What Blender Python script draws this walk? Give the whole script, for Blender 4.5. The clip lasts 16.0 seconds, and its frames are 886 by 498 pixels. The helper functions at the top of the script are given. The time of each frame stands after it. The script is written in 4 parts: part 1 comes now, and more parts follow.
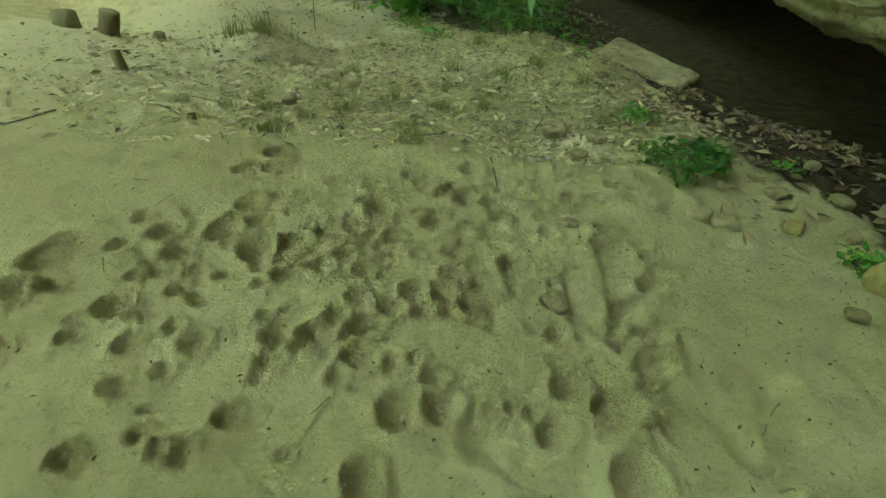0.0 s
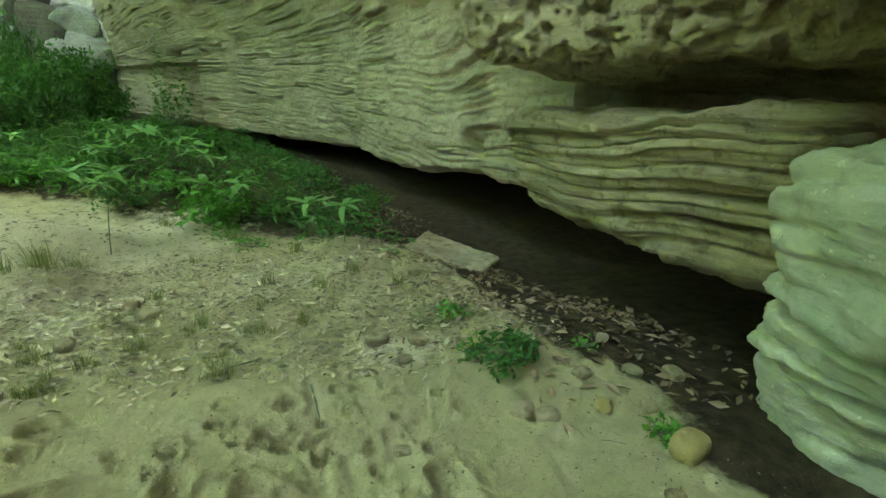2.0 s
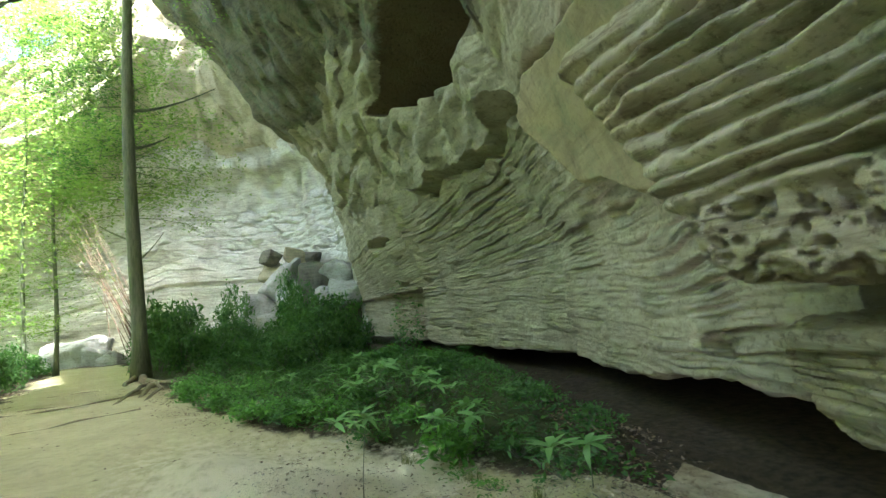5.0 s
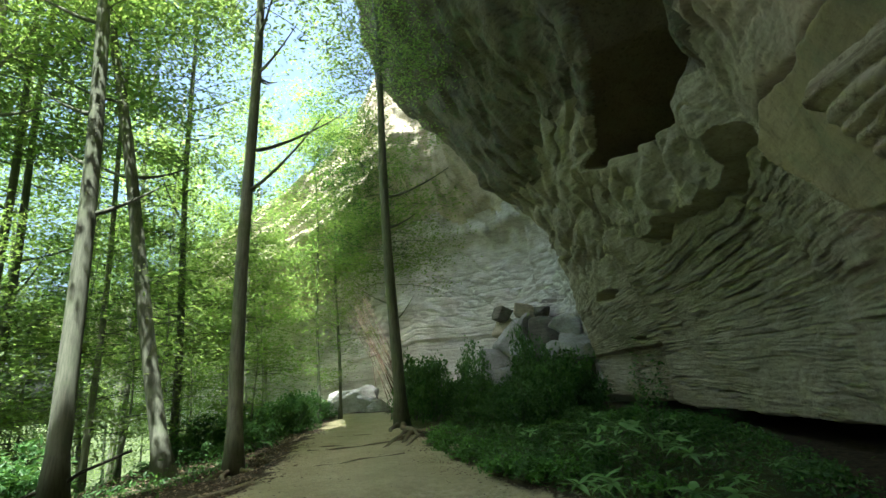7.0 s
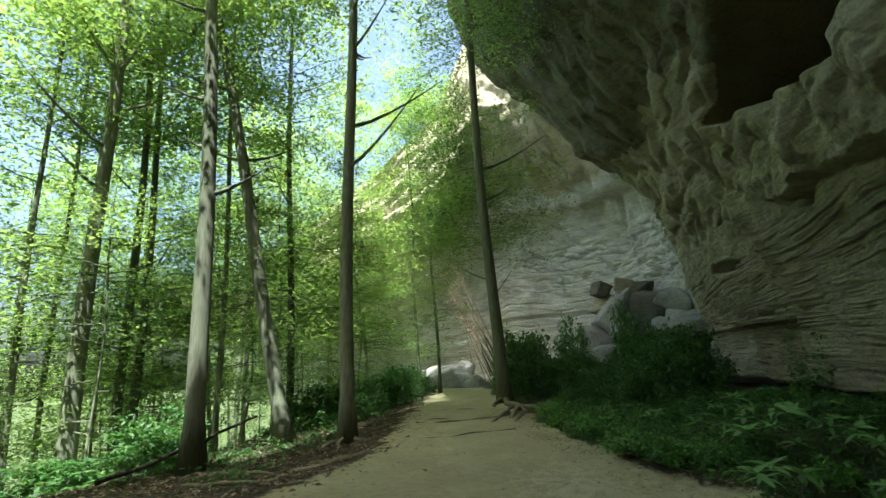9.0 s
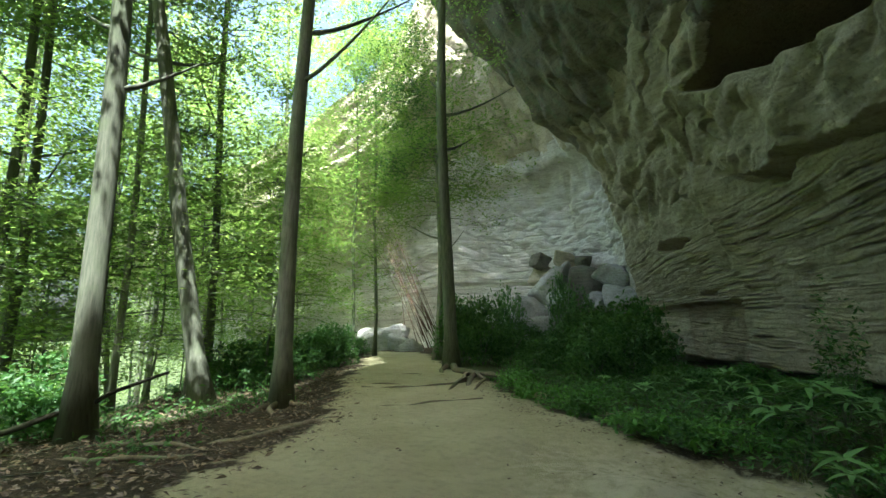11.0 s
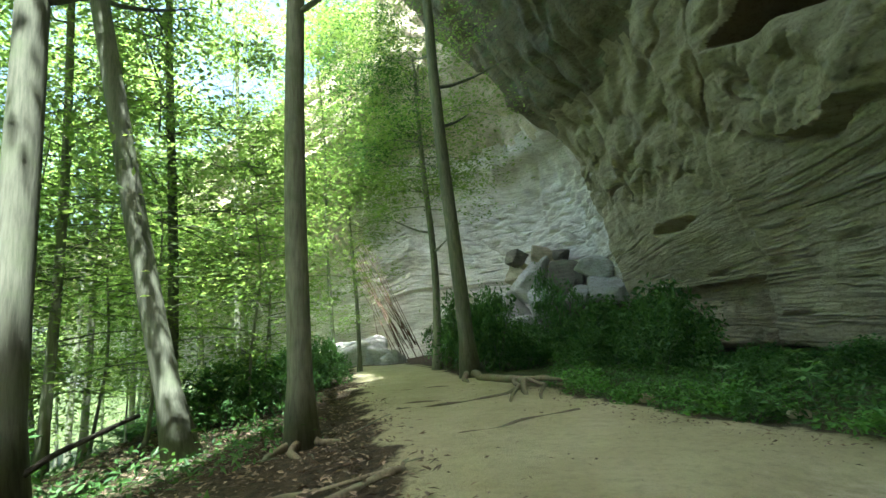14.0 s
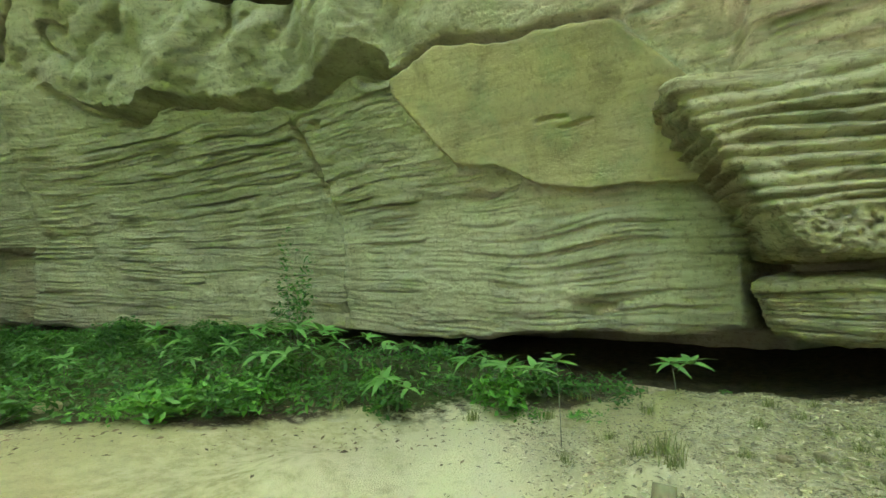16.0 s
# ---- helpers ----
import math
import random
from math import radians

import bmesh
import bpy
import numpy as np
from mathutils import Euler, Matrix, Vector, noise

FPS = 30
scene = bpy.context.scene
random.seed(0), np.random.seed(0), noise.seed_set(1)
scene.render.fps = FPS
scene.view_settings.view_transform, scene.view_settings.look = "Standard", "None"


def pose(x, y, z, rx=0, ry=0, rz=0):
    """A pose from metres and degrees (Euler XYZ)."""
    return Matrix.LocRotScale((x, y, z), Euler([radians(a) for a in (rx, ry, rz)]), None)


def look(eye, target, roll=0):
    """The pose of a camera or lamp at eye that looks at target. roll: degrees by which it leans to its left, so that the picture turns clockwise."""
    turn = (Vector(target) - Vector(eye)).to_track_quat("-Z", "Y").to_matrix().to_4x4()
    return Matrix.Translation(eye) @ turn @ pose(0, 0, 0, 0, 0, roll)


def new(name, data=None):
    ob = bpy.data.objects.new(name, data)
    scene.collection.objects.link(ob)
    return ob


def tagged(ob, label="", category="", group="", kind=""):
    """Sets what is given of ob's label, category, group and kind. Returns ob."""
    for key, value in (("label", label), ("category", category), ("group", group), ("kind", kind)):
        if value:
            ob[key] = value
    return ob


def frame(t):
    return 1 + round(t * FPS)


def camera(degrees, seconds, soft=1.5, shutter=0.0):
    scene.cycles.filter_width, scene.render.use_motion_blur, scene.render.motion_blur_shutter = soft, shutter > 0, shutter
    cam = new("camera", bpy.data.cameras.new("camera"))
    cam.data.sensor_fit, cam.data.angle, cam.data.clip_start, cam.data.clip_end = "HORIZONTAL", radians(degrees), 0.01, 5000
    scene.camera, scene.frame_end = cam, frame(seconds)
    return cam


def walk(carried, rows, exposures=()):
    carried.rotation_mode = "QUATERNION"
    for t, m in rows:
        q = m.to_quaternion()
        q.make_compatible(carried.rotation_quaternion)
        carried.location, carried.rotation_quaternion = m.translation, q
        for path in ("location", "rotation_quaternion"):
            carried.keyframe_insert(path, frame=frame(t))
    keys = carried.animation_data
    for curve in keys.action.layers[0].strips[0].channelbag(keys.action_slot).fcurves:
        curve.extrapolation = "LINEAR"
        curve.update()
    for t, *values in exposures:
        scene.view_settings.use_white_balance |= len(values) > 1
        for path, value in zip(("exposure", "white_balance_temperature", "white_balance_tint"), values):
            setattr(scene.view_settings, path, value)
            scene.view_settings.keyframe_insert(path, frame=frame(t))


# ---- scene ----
cam = camera(83.8, 16.0)
PATH = [
    (0, (-0.267, -0.783, 1.143), (-0.19, 0.813, -0.06), 3.8),
    (0.5, (-0.266, -0.775, 1.138), (-0.188, 0.813, -0.076), 3.9),
    (1, (-0.249, -0.741, 1.145), (-0.106, 0.905, 0.018), 3.6),
    (1.5, (-0.191, -0.702, 1.217), (0.232, 1.035, 0.32), 4.0),
    (2, (-0.146, -0.646, 1.311), (0.551, 1.148, 0.768), 3.3),
    (2.5, (-0.115, -0.622, 1.393), (0.6, 1.218, 1.07), 2.1),
    (3, (-0.11, -0.595, 1.471), (0.576, 1.277, 1.317), 0.3),
    (3.5, (-0.138, -0.577, 1.518), (0.473, 1.327, 1.471), -0.9),
    (4, (-0.246, -0.569, 1.558), (0.172, 1.386, 1.606), -0.8),
    (4.5, (-0.329, -0.502, 1.612), (-0.153, 1.486, 1.745), -3.5),
    (5, (-0.362, -0.393, 1.647), (-0.42, 1.591, 1.886), -4.5),
    (5.1, (-0.368, -0.38, 1.653), (-0.479, 1.597, 1.934), -4.4),
    (5.2, (-0.384, -0.364, 1.659), (-0.563, 1.603, 1.972), -4.0),
    (7.3, (-0.31, -0.793, 1.725), (-1.21, 0.901, 2.291), -3.6),
    (7.5, (-0.332, -0.832, 1.742), (-1.225, 0.848, 2.358), -3.3),
    (8, (-0.5, -0.848, 1.752), (-1.573, 0.732, 2.347), -1.5),
    (8.5, (-0.773, -0.757, 1.689), (-1.957, 0.773, 2.197), -1.7),
    (9, (-1.006, -0.482, 1.641), (-2.2, 1.059, 2.088), -2.8),
    (9.2, (-1.096, -0.417, 1.627), (-2.245, 1.169, 2.032), -3.0),
    (11.3, (-3.245, 0.704, 1.482), (-4.2, 2.431, 1.804), -0.1),
    (11.5, (-3.495, 0.798, 1.478), (-4.448, 2.522, 1.824), -1.4),
    (12, (-4.085, 1.102, 1.401), (-5.06, 2.821, 1.705), -3.0),
    (12.5, (-4.641, 1.278, 1.298), (-5.51, 3.06, 1.559), -0.9),
    (13, (-5.126, 1.601, 1.265), (-5.788, 3.458, 1.605), -2.2),
    (13.5, (-5.599, 1.791, 1.31), (-6.279, 3.645, 1.626), -4.1),
    (14, (-5.996, 1.98, 1.316), (-6.763, 3.795, 1.662), -4.3),
    (14.5, (-6.07, 2.347, 1.287), (-6.413, 4.25, 1.794), -3.4),
    (14.8, (-6.232, 2.389, 1.282), (-6.017, 4.326, 1.732), -5.1),
    (15, (-6.229, 2.391, 1.275), (-5.729, 4.286, 1.673), -2.1),
    (15.5, (-6.115, 2.492, 1.347), (-5.021, 4.147, 1.601), -0.1),
    (16, (-6.035, 2.561, 1.395), (-4.506, 3.843, 1.521), -0.8),
]
walk(cam, [(t, look(eye, target, roll)) for t, eye, target, roll in PATH],
     [(0.0, 3.45, 7450, -25), (1.0, 3.5, 7350, -24), (2.5, 3.85, 6200, -16), (3.5, 3.95, 6100, -7), (5.0, 3.45, 5750, 4), (7.5, 1.8, 5750, 2), (9.0, 1.75, 5800, 0), (12.0, 2.4, 5550, 3), (13.5, 2.5, 5550, 3), (14.3, 2.5, 5650, -1), (15.0, 3.5, 6050, -12), (15.5, 3.85, 6450, -14), (16.0, 3.9, 6600, -14)])

# ---- world and sun ----
SUN_EL, SUN_AZ = radians(68), radians(146)
world = bpy.data.worlds.new("sky")
scene.world = world
world.use_nodes = True
wn = world.node_tree
sky = wn.nodes.new("ShaderNodeTexSky")
sky.sky_type = "NISHITA"
sky.sun_disc = False
sky.dust_density, sky.ozone_density = 7.0, 0.4
sky.sun_elevation, sky.sun_rotation = SUN_EL, SUN_AZ
wn.links.new(sky.outputs[0], wn.nodes["Background"].inputs[0])
wn.nodes["Background"].inputs[1].default_value = 0.15
sun_data = bpy.data.lights.new("sun", "SUN")
sun_data.energy, sun_data.angle, sun_data.color = 5.0, radians(0.5), (1.0, 0.95, 0.84)
sun = new("sun", sun_data)
toward_sun = Vector((math.sin(SUN_AZ) * math.cos(SUN_EL), math.cos(SUN_AZ) * math.cos(SUN_EL), math.sin(SUN_EL)))
sun.matrix_world = look(toward_sun * 60, (0, 0, 0))

# ---- numeric noise ----
def lattice(ix, iy, iz, seed):
    h = (ix.astype(np.int64) * 374761393 + iy.astype(np.int64) * 668265263 + iz.astype(np.int64) * 2147483647 + seed * 974711) & 0xFFFFFFFF
    h = ((h ^ (h >> 13)) * 1274126177) & 0xFFFFFFFF
    h = ((h ^ (h >> 15)) * 224682251) & 0xFFFFFFFF
    return ((h ^ (h >> 16)) & 0xFFFFFF) / float(0xFFFFFF) * 2 - 1


def vnoise(x, y, z, seed=0):
    """Smooth value noise, -1 to 1."""
    x, y, z = np.broadcast_arrays(np.asarray(x, float), np.asarray(y, float), np.asarray(z, float))
    fx, fy, fz = np.floor(x), np.floor(y), np.floor(z)
    u, v, w = [(d * d * (3 - 2 * d)) for d in (x - fx, y - fy, z - fz)]
    out = 0
    for a in (0, 1):
        for b in (0, 1):
            for c in (0, 1):
                k = (u if a else 1 - u) * (v if b else 1 - v) * (w if c else 1 - w)
                out = out + k * lattice(fx + a, fy + b, fz + c, seed)
    return out


def fbm(x, y, z, octaves=4, seed=0):
    out, amp = 0, 1.0
    for k in range(octaves):
        out = out + amp * vnoise(x * 2 ** k, y * 2 ** k, z * 2 ** k, seed + k * 17)
        amp *= 0.5
    return out / 1.6


def step(a, b, x):
    t = np.clip((x - a) / (b - a), 0, 1)
    return t * t * (3 - 2 * t)


def blob(x, y, cx, cy, rx, ry, sharp=2.0):
    """1 inside an ellipse, falling smoothly to 0 outside."""
    d = np.sqrt(((x - cx) / rx) ** 2 + ((y - cy) / ry) ** 2)
    return 1 - step(1 - 0.5 / sharp, 1 + 0.5 / sharp, d)


# ---- materials ----
def material(name, rough=0.9):
    m = bpy.data.materials.new(name)
    m.use_nodes = True
    nt = m.node_tree
    b = nt.nodes["Principled BSDF"]
    b.inputs["Roughness"].default_value = rough
    b.inputs["Specular IOR Level"].default_value = 0.25
    return m, nt, b


def node(nt, kind, **vals):
    n = nt.nodes.new(kind)
    for k, v in vals.items():
        n.inputs[k].default_value = v
    return n


def ramp(nt, fac, stops):
    r = nt.nodes.new("ShaderNodeValToRGB")
    e = r.color_ramp.elements
    while len(e) < len(stops):
        e.new(0.5)
    for el, (p, c) in zip(e, stops):
        el.position, el.color = p, (*c, 1) if len(c) == 3 else c
    nt.links.new(fac, r.inputs[0])
    return r.outputs[0]


def coords(nt, scale=(1, 1, 1), rot=(0, 0, 0)):
    g = nt.nodes.new("ShaderNodeNewGeometry")
    m = nt.nodes.new("ShaderNodeMapping")
    m.inputs["Scale"].default_value, m.inputs["Rotation"].default_value = scale, rot
    nt.links.new(g.outputs["Position"], m.inputs[0])
    return m.outputs[0]


def noise_tex(nt, vec, scale, detail=6, rough=0.6, distort=0.0):
    n = node(nt, "ShaderNodeTexNoise", Scale=scale, Detail=detail, Roughness=rough, Distortion=distort)
    nt.links.new(vec, n.inputs["Vector"])
    return n.outputs["Fac"]


def mix(nt, fac, a, b, mode="MIX"):
    m = nt.nodes.new("ShaderNodeMix")
    m.data_type, m.blend_type = "RGBA", mode
    for sock, v in ((m.inputs[0], fac), (m.inputs[6], a), (m.inputs[7], b)):
        if isinstance(v, (int, float)):
            sock.default_value = v
        elif isinstance(v, tuple):
            sock.default_value = (*v, 1)
        else:
            nt.links.new(v, sock)
    return m.outputs[2]


def math_node(nt, op, a, b=0.0):
    m = nt.nodes.new("ShaderNodeMath")
    m.operation = op
    for sock, v in ((m.inputs[0], a), (m.inputs[1], b)):
        if isinstance(v, (int, float)):
            sock.default_value = v
        else:
            nt.links.new(v, sock)
    return m.outputs[0]


def bump(nt, bsdf, height, dist, strength=1.0, under=None):
    b = node(nt, "ShaderNodeBump", Strength=strength, Distance=dist)
    nt.links.new(height, b.inputs["Height"])
    if under is not None:
        nt.links.new(under, b.inputs["Normal"])
    nt.links.new(b.outputs[0], bsdf.inputs["Normal"])
    return b.outputs[0]


def sandstone(name, pale, mid, dark, algae=0.3, stain=0.5, bands=1.0, relief=0.9):
    """Weathered sandstone: bedding streaks, dark stains, green algae, grain."""
    m, nt, b = material(name, 0.92)
    p = coords(nt)
    flat = coords(nt, (0.35, 0.35, 3.2), (0.06, -0.05, 0))
    broad = noise_tex(nt, p, 0.45, 5, 0.55)
    beds = noise_tex(nt, flat, 2.2, 8, 0.65, 0.6)
    grain = noise_tex(nt, p, 9.0, 8, 0.7)
    fine = noise_tex(nt, p, 70.0, 4, 0.7)
    col = ramp(nt, broad, [(0.3, mid), (0.7, pale)])
    col = mix(nt, math_node(nt, "MULTIPLY", ramp(nt, beds, [(0.40, (1, 1, 1)), (0.53, (0, 0, 0))]), 0.75 * bands), col, dark)
    col = mix(nt, math_node(nt, "MULTIPLY", ramp(nt, grain, [(0.36, (1, 1, 1)), (0.48, (0, 0, 0))]), 0.75 * relief), col, dark)
    st = noise_tex(nt, coords(nt, (1, 1, 0.55)), 0.8, 7, 0.62, 0.4)
    col = mix(nt, math_node(nt, "MULTIPLY", ramp(nt, st, [(0.52, (0, 0, 0)), (0.68, (1, 1, 1))]), stain), col, tuple(c * 0.5 for c in dark))
    al = noise_tex(nt, p, 1.3, 8, 0.7, 0.3)
    col = mix(nt, math_node(nt, "MULTIPLY", ramp(nt, al, [(0.5, (0, 0, 0)), (0.66, (1, 1, 1))]), algae), col, (0.17, 0.25, 0.15))
    sp = noise_tex(nt, p, 26.0, 3, 0.6)
    col = mix(nt, math_node(nt, "MULTIPLY", ramp(nt, sp, [(0.66, (0, 0, 0)), (0.74, (1, 1, 1))]), 0.5), col, tuple(min(1, c * 1.45) for c in pale))
    nt.links.new(col, b.inputs["Base Color"])
    n1 = bump(nt, b, beds, 0.12, 1.0 * bands)
    n2 = bump(nt, b, grain, 0.10, relief, n1)
    bump(nt, b, fine, 0.01, 0.9, n2)
    return m


rock_wall = sandstone("rock_wall", (0.49, 0.44, 0.305), (0.35, 0.315, 0.215), (0.19, 0.165, 0.11), 0.14, 0.3, 0.5)
rock_near = sandstone("rock_near", (0.58, 0.51, 0.36), (0.38, 0.30, 0.18), (0.13, 0.095, 0.055), 0.4, 0.3, 0.8)
rock_pale = sandstone("rock_pale", (0.60, 0.605, 0.50), (0.46, 0.46, 0.36), (0.22, 0.19, 0.12), 0.4, 0.3, 0.5, 0.4)


def ground_material():
    m, nt, b = material("sand_ground", 0.95)
    p = coords(nt)
    litter_shade = nt.nodes.new("ShaderNodeAttribute")
    litter_shade.attribute_name = "litter_shade"
    damp = nt.nodes.new("ShaderNodeAttribute")
    damp.attribute_name = "moss"
    broad = noise_tex(nt, p, 0.9, 6, 0.6)
    mid = noise_tex(nt, p, 7.0, 7, 0.65)
    fine = noise_tex(nt, p, 55.0, 5, 0.7)
    sand = ramp(nt, broad, [(0.3, (0.50, 0.45, 0.255)), (0.7, (0.66, 0.61, 0.38))])
    sand = mix(nt, math_node(nt, "MULTIPLY", ramp(nt, mid, [(0.36, (1, 1, 1)), (0.52, (0, 0, 0))]), 0.35), sand, (0.34, 0.30, 0.19))
    sand = mix(nt, math_node(nt, "MULTIPLY", ramp(nt, fine, [(0.32, (1, 1, 1)), (0.46, (0, 0, 0))]), 0.4), sand, (0.24, 0.21, 0.125))
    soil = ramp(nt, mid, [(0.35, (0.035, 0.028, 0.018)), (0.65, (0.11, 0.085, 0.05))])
    edge = math_node(nt, "ADD", litter_shade.outputs["Fac"], math_node(nt, "MULTIPLY", math_node(nt, "SUBTRACT", mid, 0.5), 0.9))
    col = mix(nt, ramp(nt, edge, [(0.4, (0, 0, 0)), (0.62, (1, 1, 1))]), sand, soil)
    medge = math_node(nt, "ADD", damp.outputs["Fac"], math_node(nt, "MULTIPLY", math_node(nt, "SUBTRACT", mid, 0.5), 1.2))
    col = mix(nt, math_node(nt, "MULTIPLY", ramp(nt, medge, [(0.4, (0, 0, 0)), (0.75, (1, 1, 1))]), 0.85), col, (0.07, 0.10, 0.03))
    ash_light = nt.nodes.new("ShaderNodeAttribute")
    ash_light.attribute_name = "ash_light"
    aedge = math_node(nt, "ADD", ash_light.outputs["Fac"], math_node(nt, "MULTIPLY", math_node(nt, "SUBTRACT", mid, 0.5), 1.0))
    col = mix(nt, ramp(nt, aedge, [(0.45, (0, 0, 0)), (0.7, (1, 1, 1))]), col, (0.72, 0.66, 0.48))
    nt.links.new(col, b.inputs["Base Color"])
    squig = noise_tex(nt, p, 32.0, 4, 0.6, 1.6)
    ridge = math_node(nt, "ABSOLUTE", math_node(nt, "SUBTRACT", squig, 0.5))
    n1 = bump(nt, b, mid, 0.05, 0.9)
    n2 = bump(nt, b, ridge, 0.10, 1.0, n1)
    bump(nt, b, fine, 0.02, 1.0, n2)
    return m


def leaf_material(name, dark, light, glow=0.45):
    m = bpy.data.materials.new(name)
    m.use_nodes = True
    nt = m.node_tree
    b = nt.nodes["Principled BSDF"]
    b.inputs["Roughness"].default_value = 0.5
    g = nt.nodes.new("ShaderNodeNewGeometry")
    col = ramp(nt, g.outputs["Random Per Island"], [(0.0, dark), (1.0, light)])
    nt.links.new(col, b.inputs["Base Color"])
    tr = nt.nodes.new("ShaderNodeBsdfTranslucent")
    nt.links.new(mix(nt, 1.0, col, (1.38, 1.28, 0.78), "MULTIPLY"), tr.inputs["Color"])
    ms = nt.nodes.new("ShaderNodeMixShader")
    ms.inputs[0].default_value = glow
    nt.links.new(b.outputs[0], ms.inputs[1])
    nt.links.new(tr.outputs[0], ms.inputs[2])
    nt.links.new(ms.outputs[0], nt.nodes["Material Output"].inputs["Surface"])
    return m


def bark_material(name, dark, light):
    m, nt, b = material(name, 0.9)
    p = coords(nt, (1, 1, 0.12))
    f = noise_tex(nt, p, 22.0, 6, 0.65)
    q = noise_tex(nt, coords(nt), 2.0, 5, 0.6)
    col = ramp(nt, f, [(0.25, dark), (0.6, light)])
    col = mix(nt, math_node(nt, "MULTIPLY", ramp(nt, q, [(0.5, (0, 0, 0)), (0.65, (1, 1, 1))]), 0.6), col, (0.16, 0.19, 0.11))
    nt.links.new(col, b.inputs["Base Color"])
    bump(nt, b, f, 0.012, 0.8)
    return m


ground_mat = ground_material()
bark = bark_material("bark", (0.085, 0.092, 0.065), (0.19, 0.2, 0.145))
bark_pale = bark_material("bark_pale", (0.125, 0.132, 0.097), (0.27, 0.28, 0.205))
leaf_canopy = leaf_material("leaf_canopy", (0.15, 0.26, 0.09), (0.27, 0.38, 0.14), 0.72)
leaf_low = leaf_material("leaf_low", (0.04, 0.11, 0.03), (0.11, 0.23, 0.06), 0.45)
leaf_dry = leaf_material("leaf_dry", (0.06, 0.04, 0.025), (0.30, 0.22, 0.14), 0.1)
leaf_debris = leaf_material("leaf_debris", (0.09, 0.075, 0.045), (0.52, 0.46, 0.31), 0.05)
leaf_grass = leaf_material("leaf_grass", (0.10, 0.13, 0.04), (0.24, 0.26, 0.10), 0.3)
leaf_laurel = leaf_material("leaf_laurel", (0.10, 0.22, 0.06), (0.16, 0.30, 0.09), 0.25)
leaf_bright = leaf_material("leaf_bright", (0.07, 0.19, 0.03), (0.15, 0.32, 0.06), 0.35)
bark_dark = bark_material("bark_dark", (0.02, 0.018, 0.012), (0.06, 0.055, 0.04))
bark_red = bark_material("bark_red", (0.045, 0.025, 0.016), (0.10, 0.06, 0.04))
bark_root = bark_material("bark_root", (0.085, 0.068, 0.045), (0.21, 0.175, 0.115))
stone_yellow = sandstone("stone_yellow", (0.55, 0.45, 0.20), (0.45, 0.36, 0.16), (0.25, 0.2, 0.1), 0.05, 0.1, 0.3)

# ---- mesh helpers ----
def mesh_from(name, verts, faces, mat, smooth=True):
    me = bpy.data.meshes.new(name)
    me.from_pydata(verts, [], faces)
    if smooth:
        me.polygons.foreach_set("use_smooth", [True] * len(me.polygons))
    me.materials.append(mat)
    return me


def grid_mesh(name, P, mat, flip=False):
    """A mesh from an array of points, rows by columns."""
    nu, nv = P.shape[:2]
    idx = np.arange(nu * nv).reshape(nu, nv)
    q = np.stack([idx[:-1, :-1], idx[1:, :-1], idx[1:, 1:], idx[:-1, 1:]], -1).reshape(-1, 4)
    if flip:
        q = q[:, ::-1]
    return mesh_from(name, P.reshape(-1, 3).tolist(), q.tolist(), mat)


def normals_of(P):
    n = np.cross(np.gradient(P, axis=0), np.gradient(P, axis=1))
    return n / np.maximum(np.linalg.norm(n, axis=-1, keepdims=True), 1e-9)


def smooth_line(xs, ys, x, width):
    """Linear interpolation, blurred over a width."""
    w = np.linspace(-1, 1, 9)
    k = 1 - np.abs(w) * 0.8
    return sum(kk * np.interp(x + ww * width, xs, ys) for ww, kk in zip(w, k)) / k.sum()


def part(name, me, parent, label=""):
    ob = new(name, me)
    ob.parent = parent
    return tagged(ob, label) if label else ob


# ---- ground ----
def spaced(lo, hi, fine_lo, fine_hi, fine, grow, cap):
    mid = list(np.arange(fine_lo, fine_hi, fine))
    up, d, x = [], fine, mid[-1]
    while x < hi:
        d = min(d * grow, cap if x < fine_hi + 45 else 1e9)
        x += d
        up.append(x)
    dn, d, x = [], fine, mid[0]
    while x > lo:
        d = min(d * grow, cap if x > fine_lo - 45 else 1e9)
        x -= d
        dn.append(x)
    return np.array(dn[::-1] + mid + up)


# first three points: unseen bend behind the camera, added to block sky light
WALL_PLAN = [(-20.0, -29.5), (-7.0, -21.5), (0.0, -14.5), (3.4, -6.0), (3.1, 2.0), (2.9, 6.0), (2.75, 10.0), (2.4, 13.6), (1.1, 17.0), (-0.2, 20.0), (-2.3, 23.9),
             (-4.6, 27.5), (-6.8, 33.0), (-9.5, 39.5), (-14.5, 44.5), (-21.0, 45.5), (-28.0, 43.0), (-36.0, 38.0), (-48.0, 36.0), (-70.0, 38.0)]


def wall_x(y):
    a = [(p[1], p[0]) for p in WALL_PLAN if p[1] <= 45][:14]
    return np.interp(y, [q[0] for q in a], [q[1] for q in a])


def veg_edge(x):
    """Where the open sand ends and the green growth begins."""
    return np.interp(x, [-12, -10, -8.7, -7.7, -6.5, -5.4, -4.2, -3.1, -1.1, -0.3, 0.8, 1.6], [17, 14.6, 13.3, 11.8, 10.1, 9.0, 8.0, 7.3, 6.4, 5.8, 5.1, 4.2])


def path_x(y):
    """The trodden line's middle, away from the first stand."""
    return np.interp(y, [-6, 2, 6, 9, 14, 20, 26], [-3.0, -5.1, -6.1, -8.15, -12.2, -16.2, -20.5])


